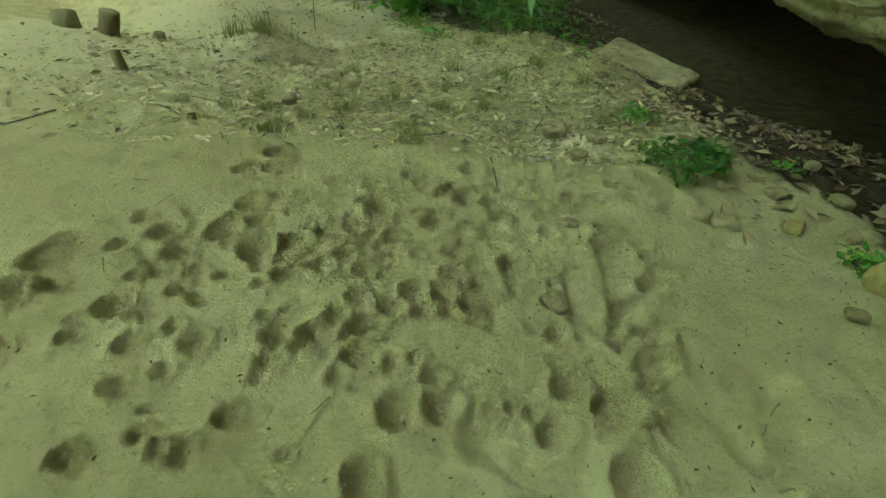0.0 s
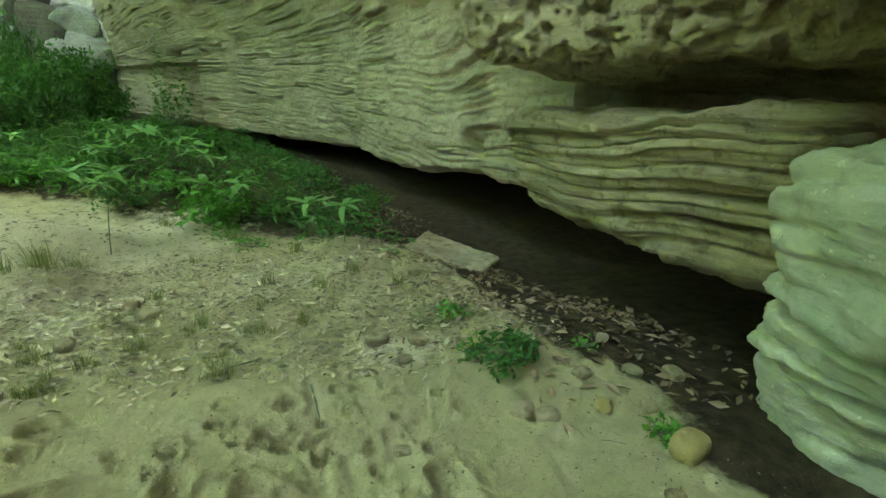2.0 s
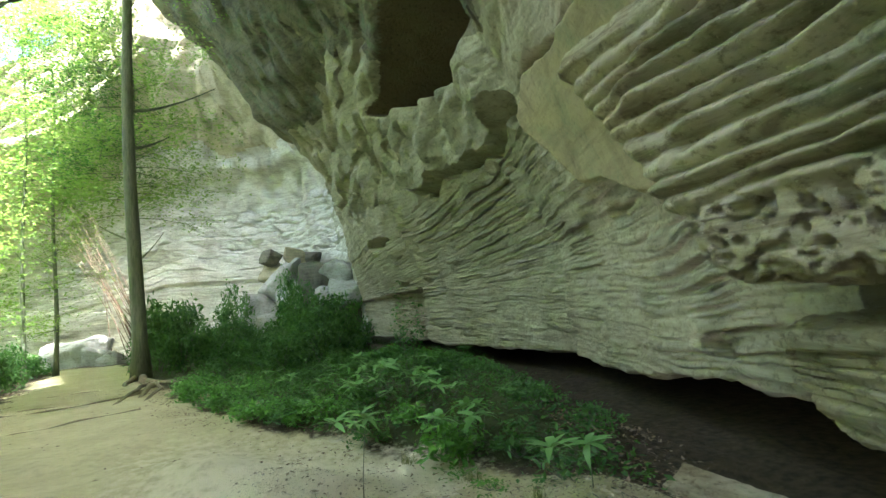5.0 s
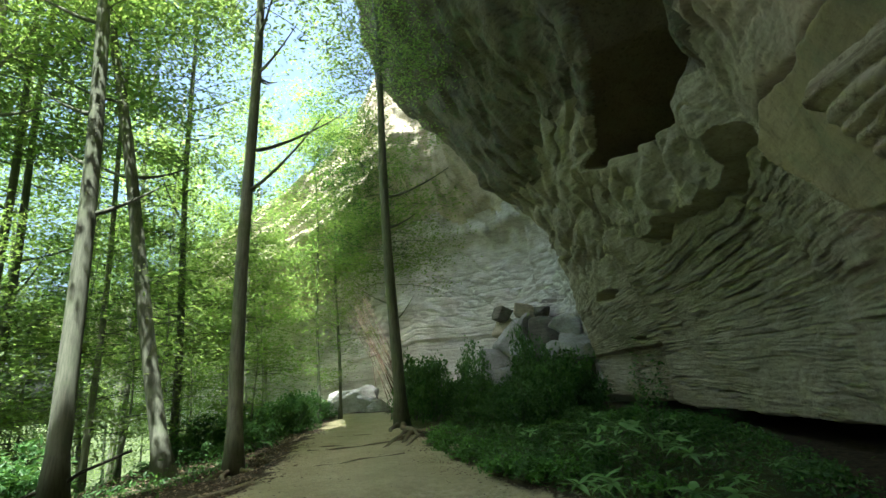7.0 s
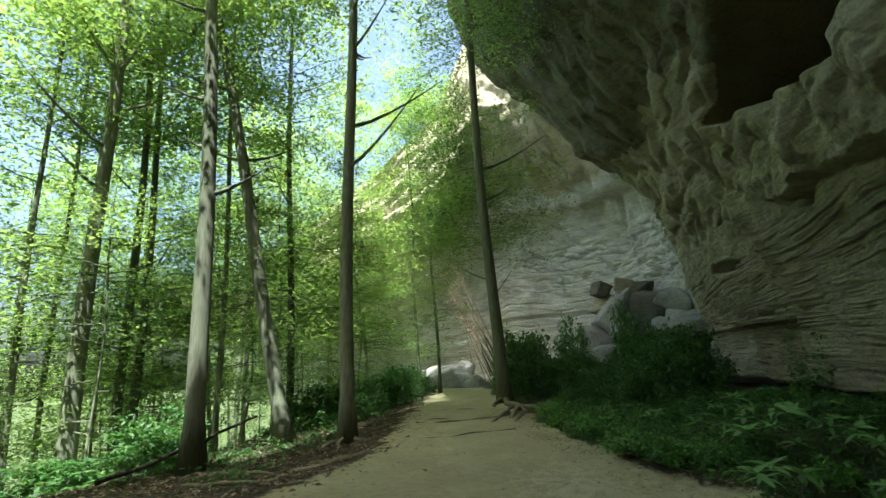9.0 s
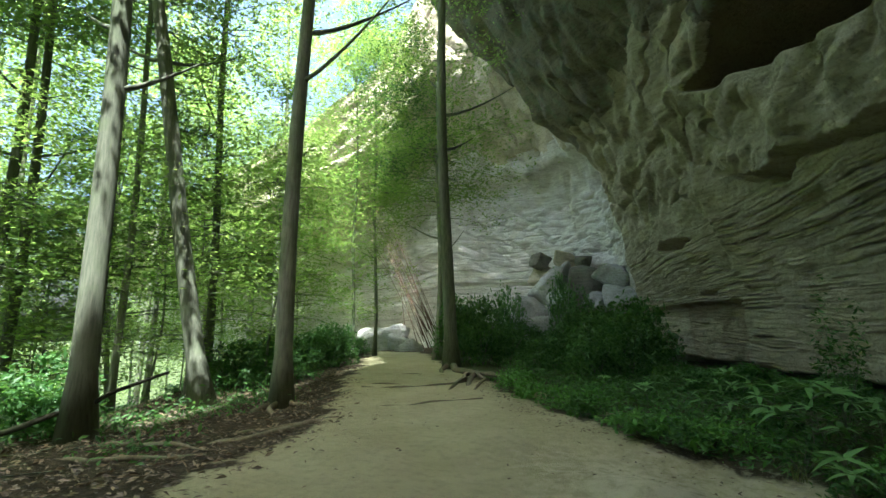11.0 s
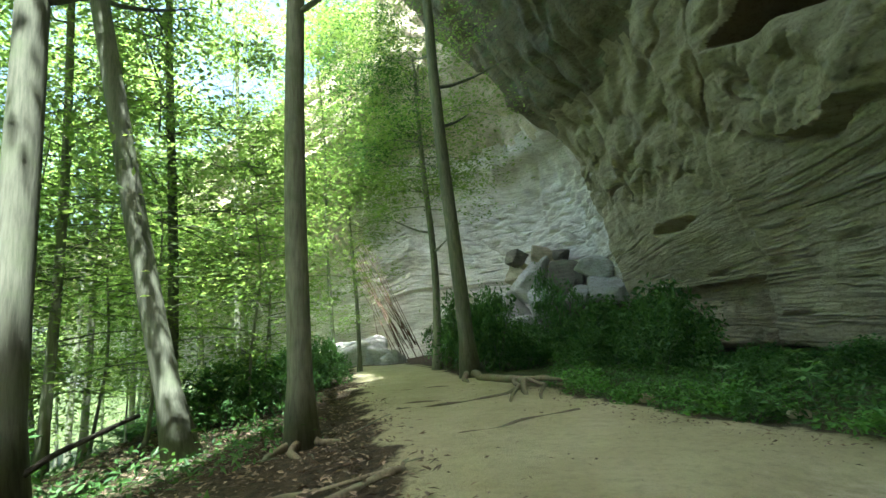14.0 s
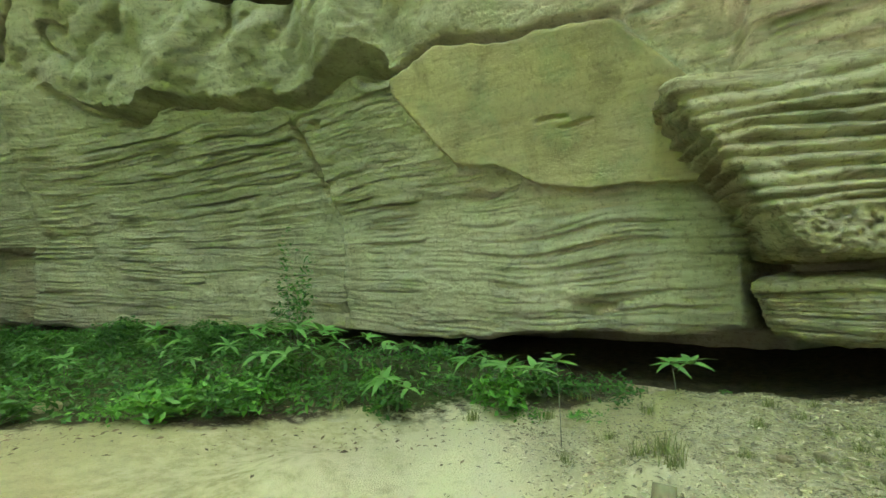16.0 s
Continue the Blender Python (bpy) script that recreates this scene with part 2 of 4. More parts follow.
def ground_height(x, y):
    x, y = np.asarray(x, float), np.asarray(y, float)
    z = 0.05 * fbm(x * 0.7, y * 0.7, 0, 4, 3) + 0.012 * fbm(x * 5, y * 5, 0, 3, 9)
    # gully along the foot of the rock
    d = wall_x(y) - x
    z = z - 0.45 * (1 - step(0.3, 2.7, d)) * step(1.5, 5.0, y) - 0.17 * (1 - step(0.2, 2.4, d)) + 0.05 * fbm(x * 1.6, y * 1.6, 3, 3, 13) * (1 - step(2, 4, d))
    # hollow beyond the sand crest, and the mound with the turf
    z = z - 0.36 * blob(x, y, -1.9, 5.4, 2.6, 1.8, 0.7) + 0.12 * blob(x, y, -2.9, 3.2, 1.5, 0.8, 0.7)
    z = z - 0.10 * step(1.55, 1.9, y + 0.1 * np.sin(x * 2.1)) * (1 - step(3.0, 4.5, y)) * (1 - step(0.6, 1.2, x)) * step(-3.5, -2, x)
    # low hummocks bound by turf
    z = z + 0.24 * blob(x, y, -2.45, 5.2, 0.6, 0.42, 0.5) + 0.16 * blob(x, y, -3.6, 6.1, 0.9, 0.5, 0.5)
    z = z + 0.2 * blob(x, y, -2.35, 4.9, 0.75, 0.45, 0.6) + 0.16 * blob(x, y, -1.45, 5.4, 0.5, 0.4, 0.6) + 0.12 * blob(x, y, -3.6, 5.8, 0.9, 0.5, 0.5) + 0.14 * blob(x, y, -1.75, 3.95, 0.45, 0.35, 0.6) + 0.09 * fbm(x * 1.1, y * 1.1, 7, 3, 77) * step(2.0, 3.5, y) * (1 - step(7, 9, y)) * step(-6, -4, x)
    # forest slope falls away on the open side
    e = path_x(y) - 2.0 - x
    z = z - 0.22 * step(-0.4, 1.6, e) - 0.07 * np.clip(e - 1.0, 0, 6) - 0.36 * np.clip(e - 7.0, 0, 20) - 0.05 * np.clip(e - 27, 0, 60)
    return z


rng = np.random.default_rng(5)
gx = spaced(-420, 420, -2.0, 1.9, 0.0115, 1.055, 1.2)
gy = spaced(-420, 420, -0.5, 2.2, 0.0115, 1.05, 1.2)
GX, GY = np.meshgrid(gx, gy, indexing="ij")
GZ = ground_height(GX, GY)


def dent(x, y, r, sy, deep, rim):
    i0, i1 = np.searchsorted(gx, (x - 3 * r, x + 3 * r))
    j0, j1 = np.searchsorted(gy, (y - 3 * r, y + 3 * r))
    d = np.hypot(GX[i0:i1, j0:j1] - x, (GY[i0:i1, j0:j1] - y) * sy) / r
    GZ[i0:i1, j0:j1] += r * (-deep * np.clip(1 - d, 0, 1) ** 0.8 + rim * np.exp(-((d - 1.2) / 0.3) ** 2))


def add_pits():
    """Funnel pits dug into the dry sand, and worn tracks."""
    n, made = 0, []
    while n < 240:
        x, y = rng.normal(-0.3, 0.75), rng.normal(0.62, 0.55)
        if not (-1.75 < x < 0.75 and -0.45 < y < 1.55):
            continue
        r = rng.uniform(0.02, 0.045) if rng.random() < 0.62 else rng.uniform(0.045, 0.068)
        if any((x - a) ** 2 + (y - b) ** 2 < (0.85 * (r + c)) ** 2 for a, b, c in made):
            n += 0.2
            continue
        made.append((x, y, r))
        dent(x, y, r, rng.uniform(0.85, 1.1), rng.uniform(1.1, 1.5), 0.36)
        n += 1
    for k in range(80):
        x, y = rng.uniform(-0.2, 1.9), rng.uniform(-0.45, 1.6)
        dent(x, y, rng.uniform(0.03, 0.08), rng.uniform(0.5, 0.8), rng.uniform(0.2, 0.5), 0.1)
    for k in range(520):
        # scratches and worm-like tracks
        x, y, a = rng.uniform(-2.1, 1.9), rng.uniform(-0.4, 2.4), rng.uniform(0, 6.28)
        dp, w = rng.uniform(-0.5, 0.45), rng.uniform(0.008, 0.014)
        for q in range(rng.integers(4, 12)):
            dent(x, y, w, 1.0, dp, 0.0)
            a += rng.normal(0, 0.35)
            x, y = x + w * math.cos(a), y + w * math.sin(a)


add_pits()
near = np.exp(-((GX / 3.2) ** 2 + ((GY - 1) / 3.0) ** 2))
RX, RY = GX * 0.8 + GY * 0.6, GY * 0.8 - GX * 0.6
GZ += near * (0.012 * fbm(RX * 6, RY * 6, 0, 5, 31) + 0.006 * vnoise(RX * 38 + 2 * vnoise(GX * 9, GY * 9, 0, 6), RY * 26, 0, 5))
ground = new("ground", grid_mesh("ground", np.stack([GX, GY, GZ], -1), ground_mat))
tagged(ground, "pale dry sand with pits, leaf litter under the trees", "ground", kind="structure")
DW = wall_x(GY) - GX
EP = path_x(GY) - 1.9 + 0.5 * fbm(GX * 0.6, GY * 0.6, 0, 3, 44) + 0.45 * fbm(GX * 2.2, GY * 2.2, 0, 4, 45) - GX
VEG = GY - veg_edge(GX) + 0.5 * fbm(GX * 0.8, GY * 0.8, 0, 3, 47)
litter_shade = np.maximum((1 - step(1.0, 1.9, DW + 0.5 * fbm(GX, GY, 0, 3, 48))) * step(-0.8, 0.1, GY), step(-0.4, 0.5, EP) * step(1.0, 4.0, -GX - 1.0))
litter_shade = np.maximum(litter_shade, (1 - step(0.5, 1.3, DW)) * 0.9)
litter_shade = np.maximum(litter_shade, step(-0.5, 1.0, VEG + 0.35 * fbm(GX * 2.5, GY * 2.5, 1, 3, 49)) * step(1.7, 2.5, GX - path_x(GY)))
gully = np.interp(GY, [-0.6, 0.2, 1.0, 1.7, 2.6, 4.0], [1.35, 1.42, 1.55, 1.72, 1.8, 1.7])
litter_shade = np.maximum(litter_shade, step(-0.15, 0.35, GX - gully + 0.18 * fbm(GX * 2, GY * 2, 0, 3, 52)) * (1 - step(4.0, 5.0, GY)))
litter_shade = np.maximum(litter_shade, 0.9 * step(24, 27, GY))
# thin soil mix towards the wall, also standing for shade under the overhang
litter_shade = np.maximum(litter_shade, 0.36 * (1 - step(1.5, 2.6, DW)))
litter_shade = np.maximum(litter_shade, 0.22 * blob(GX, GY, -0.9, 2.9, 1.5, 0.9, 0.6))
moss = 0.7 * blob(GX, GY, 1.05, 2.25, 0.36, 0.24, 0.8) + 0.35 * blob(GX, GY, -0.6, 2.4, 0.7, 0.5, 0.5) + 0.75 * step(0, 0.8, VEG) * step(1.9, 2.7, GX - path_x(GY)) * (1 - step(20, 30, GY)) * step(0.9, 2.2, DW)
moss = moss + 0.9 * step(8, 14, EP) + 0.5 * step(2.5, 4.5, EP)
moss = moss + 0.5 * blob(GX, GY, -1.75, 3.95, 0.45, 0.4, 0.6) + 0.75 * blob(GX, GY, -2.3, 5.1, 0.5, 0.4, 0.6) + 0.5 * blob(GX, GY, -1.4, 5.3, 0.45, 0.35, 0.6)
# pale sand patches; the first blob also stands for daylight from the left
ash_light = 0.85 * blob(GX, GY, -2.5, 3.5, 1.8, 1.7, 0.5) + 0.6 * blob(GX, GY, -3.5, 6.5, 2.5, 1.5, 0.5) + 0.75 * blob(GX, GY, 0.62, 1.98, 0.34, 0.22, 0.6) + 0.5 * blob(GX, GY, 1.45, 2.0, 0.3, 0.7, 0.6) + 0.45 * blob(GX, GY, 0.3, 3.6, 0.9, 0.8, 0.6) + 0.4 * blob(GX, GY, -0.9, 5.9, 1.4, 0.9, 0.6)
for nm, arr in (("litter_shade", litter_shade), ("moss", moss), ("ash_light", ash_light)):
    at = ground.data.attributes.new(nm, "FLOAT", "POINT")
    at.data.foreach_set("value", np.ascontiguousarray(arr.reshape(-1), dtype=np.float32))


# ---- the cliff ----
def plates(x, y, t, seed, warp=0.35):
    """Stacked thin beds, each standing out by its own amount, parted by cut grooves."""
    t = t + warp * vnoise(x * 0.8, y * 0.8, t * 0.4, seed + 1)
    k, f = np.floor(t), t - np.floor(t)
    a = vnoise(x * 0.55, y * 0.55, k * 3.7 + 0.5, seed)
    open_ = step(-0.35, 0.25, vnoise(x * 0.9, y * 0.9, k * 5.3 + 0.2, seed + 2))
    lower = step(-0.35, 0.25, vnoise(x * 0.9, y * 0.9, (k - 1) * 5.3 + 0.2, seed + 2))
    groove = open_ * step(0.72, 0.96, f) + lower * (1 - step(0.0, 0.12, f))
    return a * 0.75 + 0.35 * (0.5 - f) * open_ - 0.95 * groove + 0.25


def cliff():
    pts = np.array(WALL_PLAN)
    d = np.r_[0, np.cumsum(np.linalg.norm(np.diff(pts, axis=0), axis=1))]
    # finer steps where the camera passes close
    s = np.concatenate([np.arange(0, 38, 0.7), np.arange(38, 73, 0.06), np.arange(73, 112, 0.15), np.arange(112, d[-1], 0.7)])
    cx, cy = smooth_line(d, pts[:, 0], s, 1.6), smooth_line(d, pts[:, 1], s, 1.6)
    tx, ty = np.gradient(cx, s), np.gradient(cy, s)
    wide = np.ones(41) / 41
    tx = np.convolve(np.pad(tx, 20, "edge"), wide, "valid")
    ty = np.convolve(np.pad(ty, 20, "edge"), wide, "valid")
    ln = np.hypot(tx, ty)
    nx, ny = -ty / ln, tx / ln
    z = np.concatenate([np.arange(-1.4, -0.2, 0.15), np.arange(-0.2, 6.6, 0.026), np.arange(6.6, 10.6, 0.028), np.arange(10.6, 12.5, 0.06), np.arange(12.5, 34, 0.25)])
    S, Z = np.meshgrid(s, z, indexing="ij")
    CX, CY = cx[:, None] + 0 * Z, cy[:, None] + 0 * Z
    # outward offsets by height for three stretches
    hz = [-1.4, -0.15, 0.02, 1.0, 3.0, 5.0, 7.0, 9.5, 13.0, 17.0, 21.0, 24.0, 34.0]
    mid = [-7.5, -6.5, -0.15, -0.05, 0.0, 0.95, 2.0, 3.0, 4.9, 8.0, 12.0, 13.5, 13.0]
    near_ = [-7.5, -6.5, -6.0, -5.5, 0.0, 1.7, 2.6, 3.6, 5.6, 8.5, 12.0, 13.5, 13.0]
    far = [-0.2, 0.0, 0.0, 0.0, 0.0, 0.1, 0.2, 0.25, 0.4, 2.6, 6.8, 8.6, 8.8]
    zb = np.interp(CY, [5.0, 7.0, 10.0, 20.0], [0.45, 0.3, 0.03, 0.0])
    ZP = Z - zb * (1 - step(0.8, 2.6, Z))
    o_mid = smooth_line(hz, mid, ZP, 0.08)
    o_near, o_far = smooth_line(hz, near_, Z, 0.15), smooth_line(hz, far, Z, 0.3)
    wn_ = ((1 - step(3.55, 3.95, cy)) * step(-1.7, -0.9, cy))[:, None]
    wf = step(30, 41, np.where(s > 90, 60, cy))[:, None]
    O = wn_ * o_near + (1 - wn_ - wf) * o_mid + wf * o_far
    inner = (1 - wn_) * (1 - wf)
    O = O * (1 - step(11, 16, Z) * (1 - np.interp(cy, [-10, 3, 15], [0.66, 0.72, 1.0])[:, None]))
    O = O - 3.5 * wn_ * step(1.2, 1.5, Z) * (1 - step(1.9, 2.3, Z))
    # large uneven masses
    O = O + 0.5 * fbm(CX * 0.25, CY * 0.25, Z * 0.3, 3, 70) * step(5.5, 9, Z) + 0.18 * fbm(CX * 0.4, CY * 0.4, Z * 0.5, 2, 71) * step(0.8, 2, Z)
    Y = CY + ny[:, None] * O
    # far bays: a projecting shelf and set-back beds
    O = O + wf * (1.3 * step(15.2, 15.7, Z + 0.03 * (CX + 20)) - 0.35 * step(9.6, 9.9, Z) + 0.3 * step(5.5, 5.8, Z))
    # set-back beyond the upright joint
    jy = np.interp(Z, [0, 2.6, 2.8, 4.7, 8.5, 9.5], [23.75, 23.7, 23.35, 23.0, 21.4, 20.6])
    back = step(-0.06, 0.06, Y - jy)
    O = O - inner * back * np.interp(Z, [0, 2.6, 2.75, 4.8, 6.0, 9.0], [1.25, 1.15, 0.55, 0.6, 0.8, 0.9]) * (1 - step(12, 14, Z))
    O = O + inner * 0.25 * np.exp(-((Y - jy + 0.35) / 0.3) ** 2) * step(2.8, 3.2, Z) * (1 - step(8.5, 10, Z))
    O = O - inner * 0.4 * np.exp(-((Y - 13.35 - 0.08 * (Z - 3) - 0.08 * vnoise(Z * 2.2, 0 * Z, 0 * Z, 305)) / 0.07) ** 2) * (1 - step(5.4, 5.8, Z)) - inner * 0.22 * step(-0.1, 0.1, Y - 13.35) * (1 - step(5.0, 6.0, Z)) * (1 - step(15, 20, Y))
    # smooth slab
    sw = 0.09 * vnoise(Y * 1.1, Z * 1.1, 0 * Z, 301) + 0.03 * vnoise(Y * 6, Z * 6, 0 * Z, 302)
    lo = sw + np.interp(Y, [4.0, 7.2, 8.1, 9.05, 10.2], [2.75, 3.15, 3.72, 3.8, 5.5])
    hi = sw + np.interp(Y, [4.2, 5.3, 8.8, 10.2], [4.3, 5.5, 6.1, 5.65])
    slab = step(-0.05, 0.06, Z - lo) * (1 - step(-0.05, 0.05, Z - hi)) * step(3.6, 4.2, Y) * (1 - step(10.0, 10.3, Y))
    O = O + 0.2 * slab * inner + inner * 0.12 * slab * np.exp(-(Z - lo) / 0.4)
    O = O - inner * 0.55 * np.exp(-((Z - hi - 0.05) / 0.07) ** 2) * step(5.0, 5.6, Y) * (1 - step(9.8, 10.3, Y))
    for a in (0.0, 0.42):
        O = O - inner * 0.14 * np.exp(-((Z - 4.15 - a * 0.4 + 0.02 * np.sin(9 * Y)) / 0.025) ** 2) * step(5.95 + a, 6.05 + a, Y) * (1 - step(6.55 + a, 6.65 + a, Y))
    # heavy bulge beneath the hollow's lip
    under = np.interp(Y, [9.8, 11, 13, 16.5, 18, 20.5], [5.9, 6.25, 6.0, 6.25, 6.2, 6.9])
    lip = np.interp(Y, [8, 11.4, 15.0, 18.8, 22], [7.5, 7.6, 8.25, 9.3, 9.8])
    bulge = inner * step(9.9, 10.6, Y) * (1 - step(19.5, 21.0, Y))
    wob = 0.16 * vnoise(Y * 1.3, 0 * Y, 0 * Y, 61) + 0.06 * vnoise(Y * 5, 0 * Y, 0 * Y, 62)
    O = O + bulge * (0.42 + 0.3 * vnoise(CX * 0.9, Y * 0.9, Z * 0.7, 63)) * step(0.0, 0.14, Z - under - wob) * (1 - step(0.2, 1.0, Z - lip))
    O = O - bulge * 0.3 * np.exp(-((Z - under - wob + 0.03) / 0.08) ** 2)
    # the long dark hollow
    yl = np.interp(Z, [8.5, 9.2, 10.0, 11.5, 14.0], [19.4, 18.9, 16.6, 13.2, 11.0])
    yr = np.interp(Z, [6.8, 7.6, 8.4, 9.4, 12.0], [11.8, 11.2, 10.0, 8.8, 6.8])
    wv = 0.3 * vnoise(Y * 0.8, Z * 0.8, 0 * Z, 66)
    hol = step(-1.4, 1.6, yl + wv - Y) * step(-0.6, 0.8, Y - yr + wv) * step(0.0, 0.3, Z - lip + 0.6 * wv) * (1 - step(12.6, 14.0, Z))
    O = O - 4.5 * hol * inner
    # weathered pockets
    for py, pz, ry, rz, dp in ((10.6, 6.1, 0.42, 0.27, 0.7), (27.0, 5.55, 1.35, 0.26, 1.2), (18.1, 6.0, 0.45, 0.16, 0.5), (12.9, 5.35, 0.14, 0.1, 0.3),
                               (26.2, 3.05, 0.5, 0.12, 0.4), (8.9, 3.2, 0.4, 0.13, 0.25), (6.4, 0.85, 0.35, 0.16, 0.3), (21.9, 8.3, 0.4, 0.25, 0.5)):
        O = O - dp * blob(Y, Z, py, pz, ry, rz, 1.2)
    hole = step(0.48, 0.66, vnoise(CX * 3.4, Y * 3.4, Z * 3.8, 81)) * inner * step(5.8, 6.4, Z) * (1 - slab)
    O = O - 0.04 * hole
    P = np.stack([CX + nx[:, None] * O, CY + ny[:, None] * O, Z], -1)
    N = normals_of(P)
    N = -N if N[len(s) // 2, len(z) // 2, 0] > 0 else N
    x, y, zz = P[..., 0], P[..., 1], P[..., 2]
    k = 0.06 * step(2.6, 3.4, zz) * step(9, 12, y) - 0.05 * step(5, 8, y) * (1 - step(2.0, 3.0, zz))
    dip = zz + k * (y - 12) + 0.12 * fbm(x * 0.5, y * 0.5, zz * 0.7, 3, 5)
    low = (1 - step(5.2, 6.4, zz - 0.0 * y)) * (1 - slab)
    soft = (0.18 + 0.82 * step(-0.3, 0.35, vnoise(x * 1.1, y * 1.1, dip * 2.2, 23))) * (0.7 + 0.4 * step(-0.5, 0.35, vnoise(x * 0.45, y * 0.45, zz * 0.7, 21)))
    D = low * soft * (0.12 * plates(x, y, dip * 3.4, 8, 0.3) + 0.085 * plates(x, y, dip * 10.0, 18, 0.55))
    D = D + (1 - 0.8 * slab) * (0.12 * fbm(x * 0.9, y * 0.9, zz * 1.4, 5, 12) + 0.045 * fbm(x * 4, y * 4, zz * 6, 4, 55))
    blk = 0.22 * plates(x * 0.7, y * 0.7, (zz + 0.35 * y + 0.4 * x) * 0.75, 90) * step(6.0, 7.5, zz) * (0.5 + 0.5 * vnoise(x * 0.4, y * 0.4, zz * 0.4, 92))
    D = D + blk * (1 - hol) + step(6.0, 8, zz) * (0.17 * fbm(x * 1.0 + 0.5 * zz, y * 1.0, zz * 0.7, 6, 33) + 0.55 * np.abs(vnoise((y + 0.9 * zz) * 0.55, x * 0.4, (zz - 0.6 * y) * 0.3, 96)) + 0.3 * np.abs(vnoise((y + 1.1 * zz) * 1.2, x * 0.9, (zz - 0.6 * y) * 0.7, 97)) - 0.3) + 0.10 * wf * plates(x, y, dip * 1.5, 28) * step(1, 3, zz)
    crag = 1 - np.abs(fbm(x * 0.45 + 0.35 * zz, y * 0.45 + 0.3 * zz, zz * 0.3, 3, 41))
    D = D - 0.26 * step(0.93, 0.995, crag) * step(6.5, 8, zz) * (1 - hol)
    rim = step(-1.6, -0.4, yl + wv - Y) * step(-1.4, -0.4, Y - yr + wv) * step(-0.5, 0.0, Z - lip) * (1 - step(13.0, 15.0, Z))
    D = D * (1 - 0.85 * rim) * step(-0.5, 0.25, zz + 0.1 - zb) * (1 - step(0.0, 0.12, hol))
    P = P + N * D[..., None]
    # the rim sinks towards the open end of the bay
    P[..., 2] *= np.where(P[..., 2] > 0, np.where(s > 88, np.interp(cx, [-46, -35, -27], [0.34, 0.55, 1.0]), 1.0)[:, None], 1.0)
    me = grid_mesh("rock_cliff", P, rock_wall, flip=True)
    me.materials.append(rock_far_lit)
    me.materials.append(rock_slab)
    idx = np.zeros((len(s) - 1, len(z) - 1), dtype=np.int32)
    me.materials.append(rock_roof_shade)
    # upper wall and roof take a darker copy, roof shade put into colour
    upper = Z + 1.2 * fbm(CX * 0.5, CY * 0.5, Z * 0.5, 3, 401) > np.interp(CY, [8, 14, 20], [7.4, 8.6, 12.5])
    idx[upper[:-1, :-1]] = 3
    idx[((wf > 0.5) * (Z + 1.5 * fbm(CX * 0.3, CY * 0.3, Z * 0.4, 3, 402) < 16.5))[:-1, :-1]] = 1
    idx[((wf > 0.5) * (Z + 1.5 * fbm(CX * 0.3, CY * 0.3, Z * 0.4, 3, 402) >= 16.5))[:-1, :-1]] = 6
    idx[(slab * inner)[:-1, :-1] > 0.5] = 2
    me.materials.append(rock_hollow_shade)
    me.materials.append(rock_brown)
    me.materials.append(rock_tan)
    # set-back face: browner rock, also darkened for the recess's missing shadow
    idx[(inner * back * (Z < 2.7 + 0.2 * vnoise(CY * 2, Z * 2, 0 * Z, 9)) * (Y < 30) > 0.5)[:-1, :-1]] = 5
    # hollow faces get dark rock that stands in for deep shade
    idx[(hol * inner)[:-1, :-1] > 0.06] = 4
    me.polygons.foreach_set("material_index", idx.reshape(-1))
    ob = new("rock_cliff", me)
    tagged(ob, "overhanging layered tan sandstone cliff with a dark hollow", "rock cliff", kind="structure")


# far wall's pale rock, lifted further to stand for its brighter daylight
rock_far_lit = sandstone("rock_far_lit", (0.80, 0.79, 0.74), (0.64, 0.60, 0.54), (0.32, 0.28, 0.23), 0.1, 0.25, 0.6)
rock_tan = sandstone("rock_tan", (0.62, 0.56, 0.41), (0.47, 0.42, 0.29), (0.24, 0.205, 0.14), 0.2, 0.3, 0.4)
rock_brown = sandstone("rock_brown", (0.39, 0.335, 0.225), (0.285, 0.24, 0.16), (0.15, 0.125, 0.08), 0.25, 0.4, 0.6)
rock_pile = sandstone("rock_pile", (0.46, 0.46, 0.43), (0.34, 0.33, 0.30), (0.17, 0.15, 0.125), 0.3, 0.35, 0.4)
rock_dark = sandstone("rock_dark", (0.19, 0.18, 0.14), (0.12, 0.11, 0.085), (0.05, 0.045, 0.035), 0.3, 0.4, 0.4)
rock_slab = sandstone("rock_slab", (0.48, 0.39, 0.235), (0.35, 0.28, 0.16), (0.18, 0.14, 0.085), 0.3, 0.5, 0.35, 0.55)
# rock_wall darkened for the roof: shade held in the colour
rock_roof_shade = sandstone("rock_roof_shade", (0.26, 0.23, 0.16), (0.165, 0.15, 0.10), (0.07, 0.06, 0.04), 0.45, 0.5, 0.6)
# near-black brown for the hollow: its darkness is painted, not only depth
rock_hollow_shade = sandstone("rock_hollow_shade", (0.17, 0.13, 0.08), (0.11, 0.085, 0.05), (0.05, 0.04, 0.025), 0.1, 0.3, 0.0)
cliff()


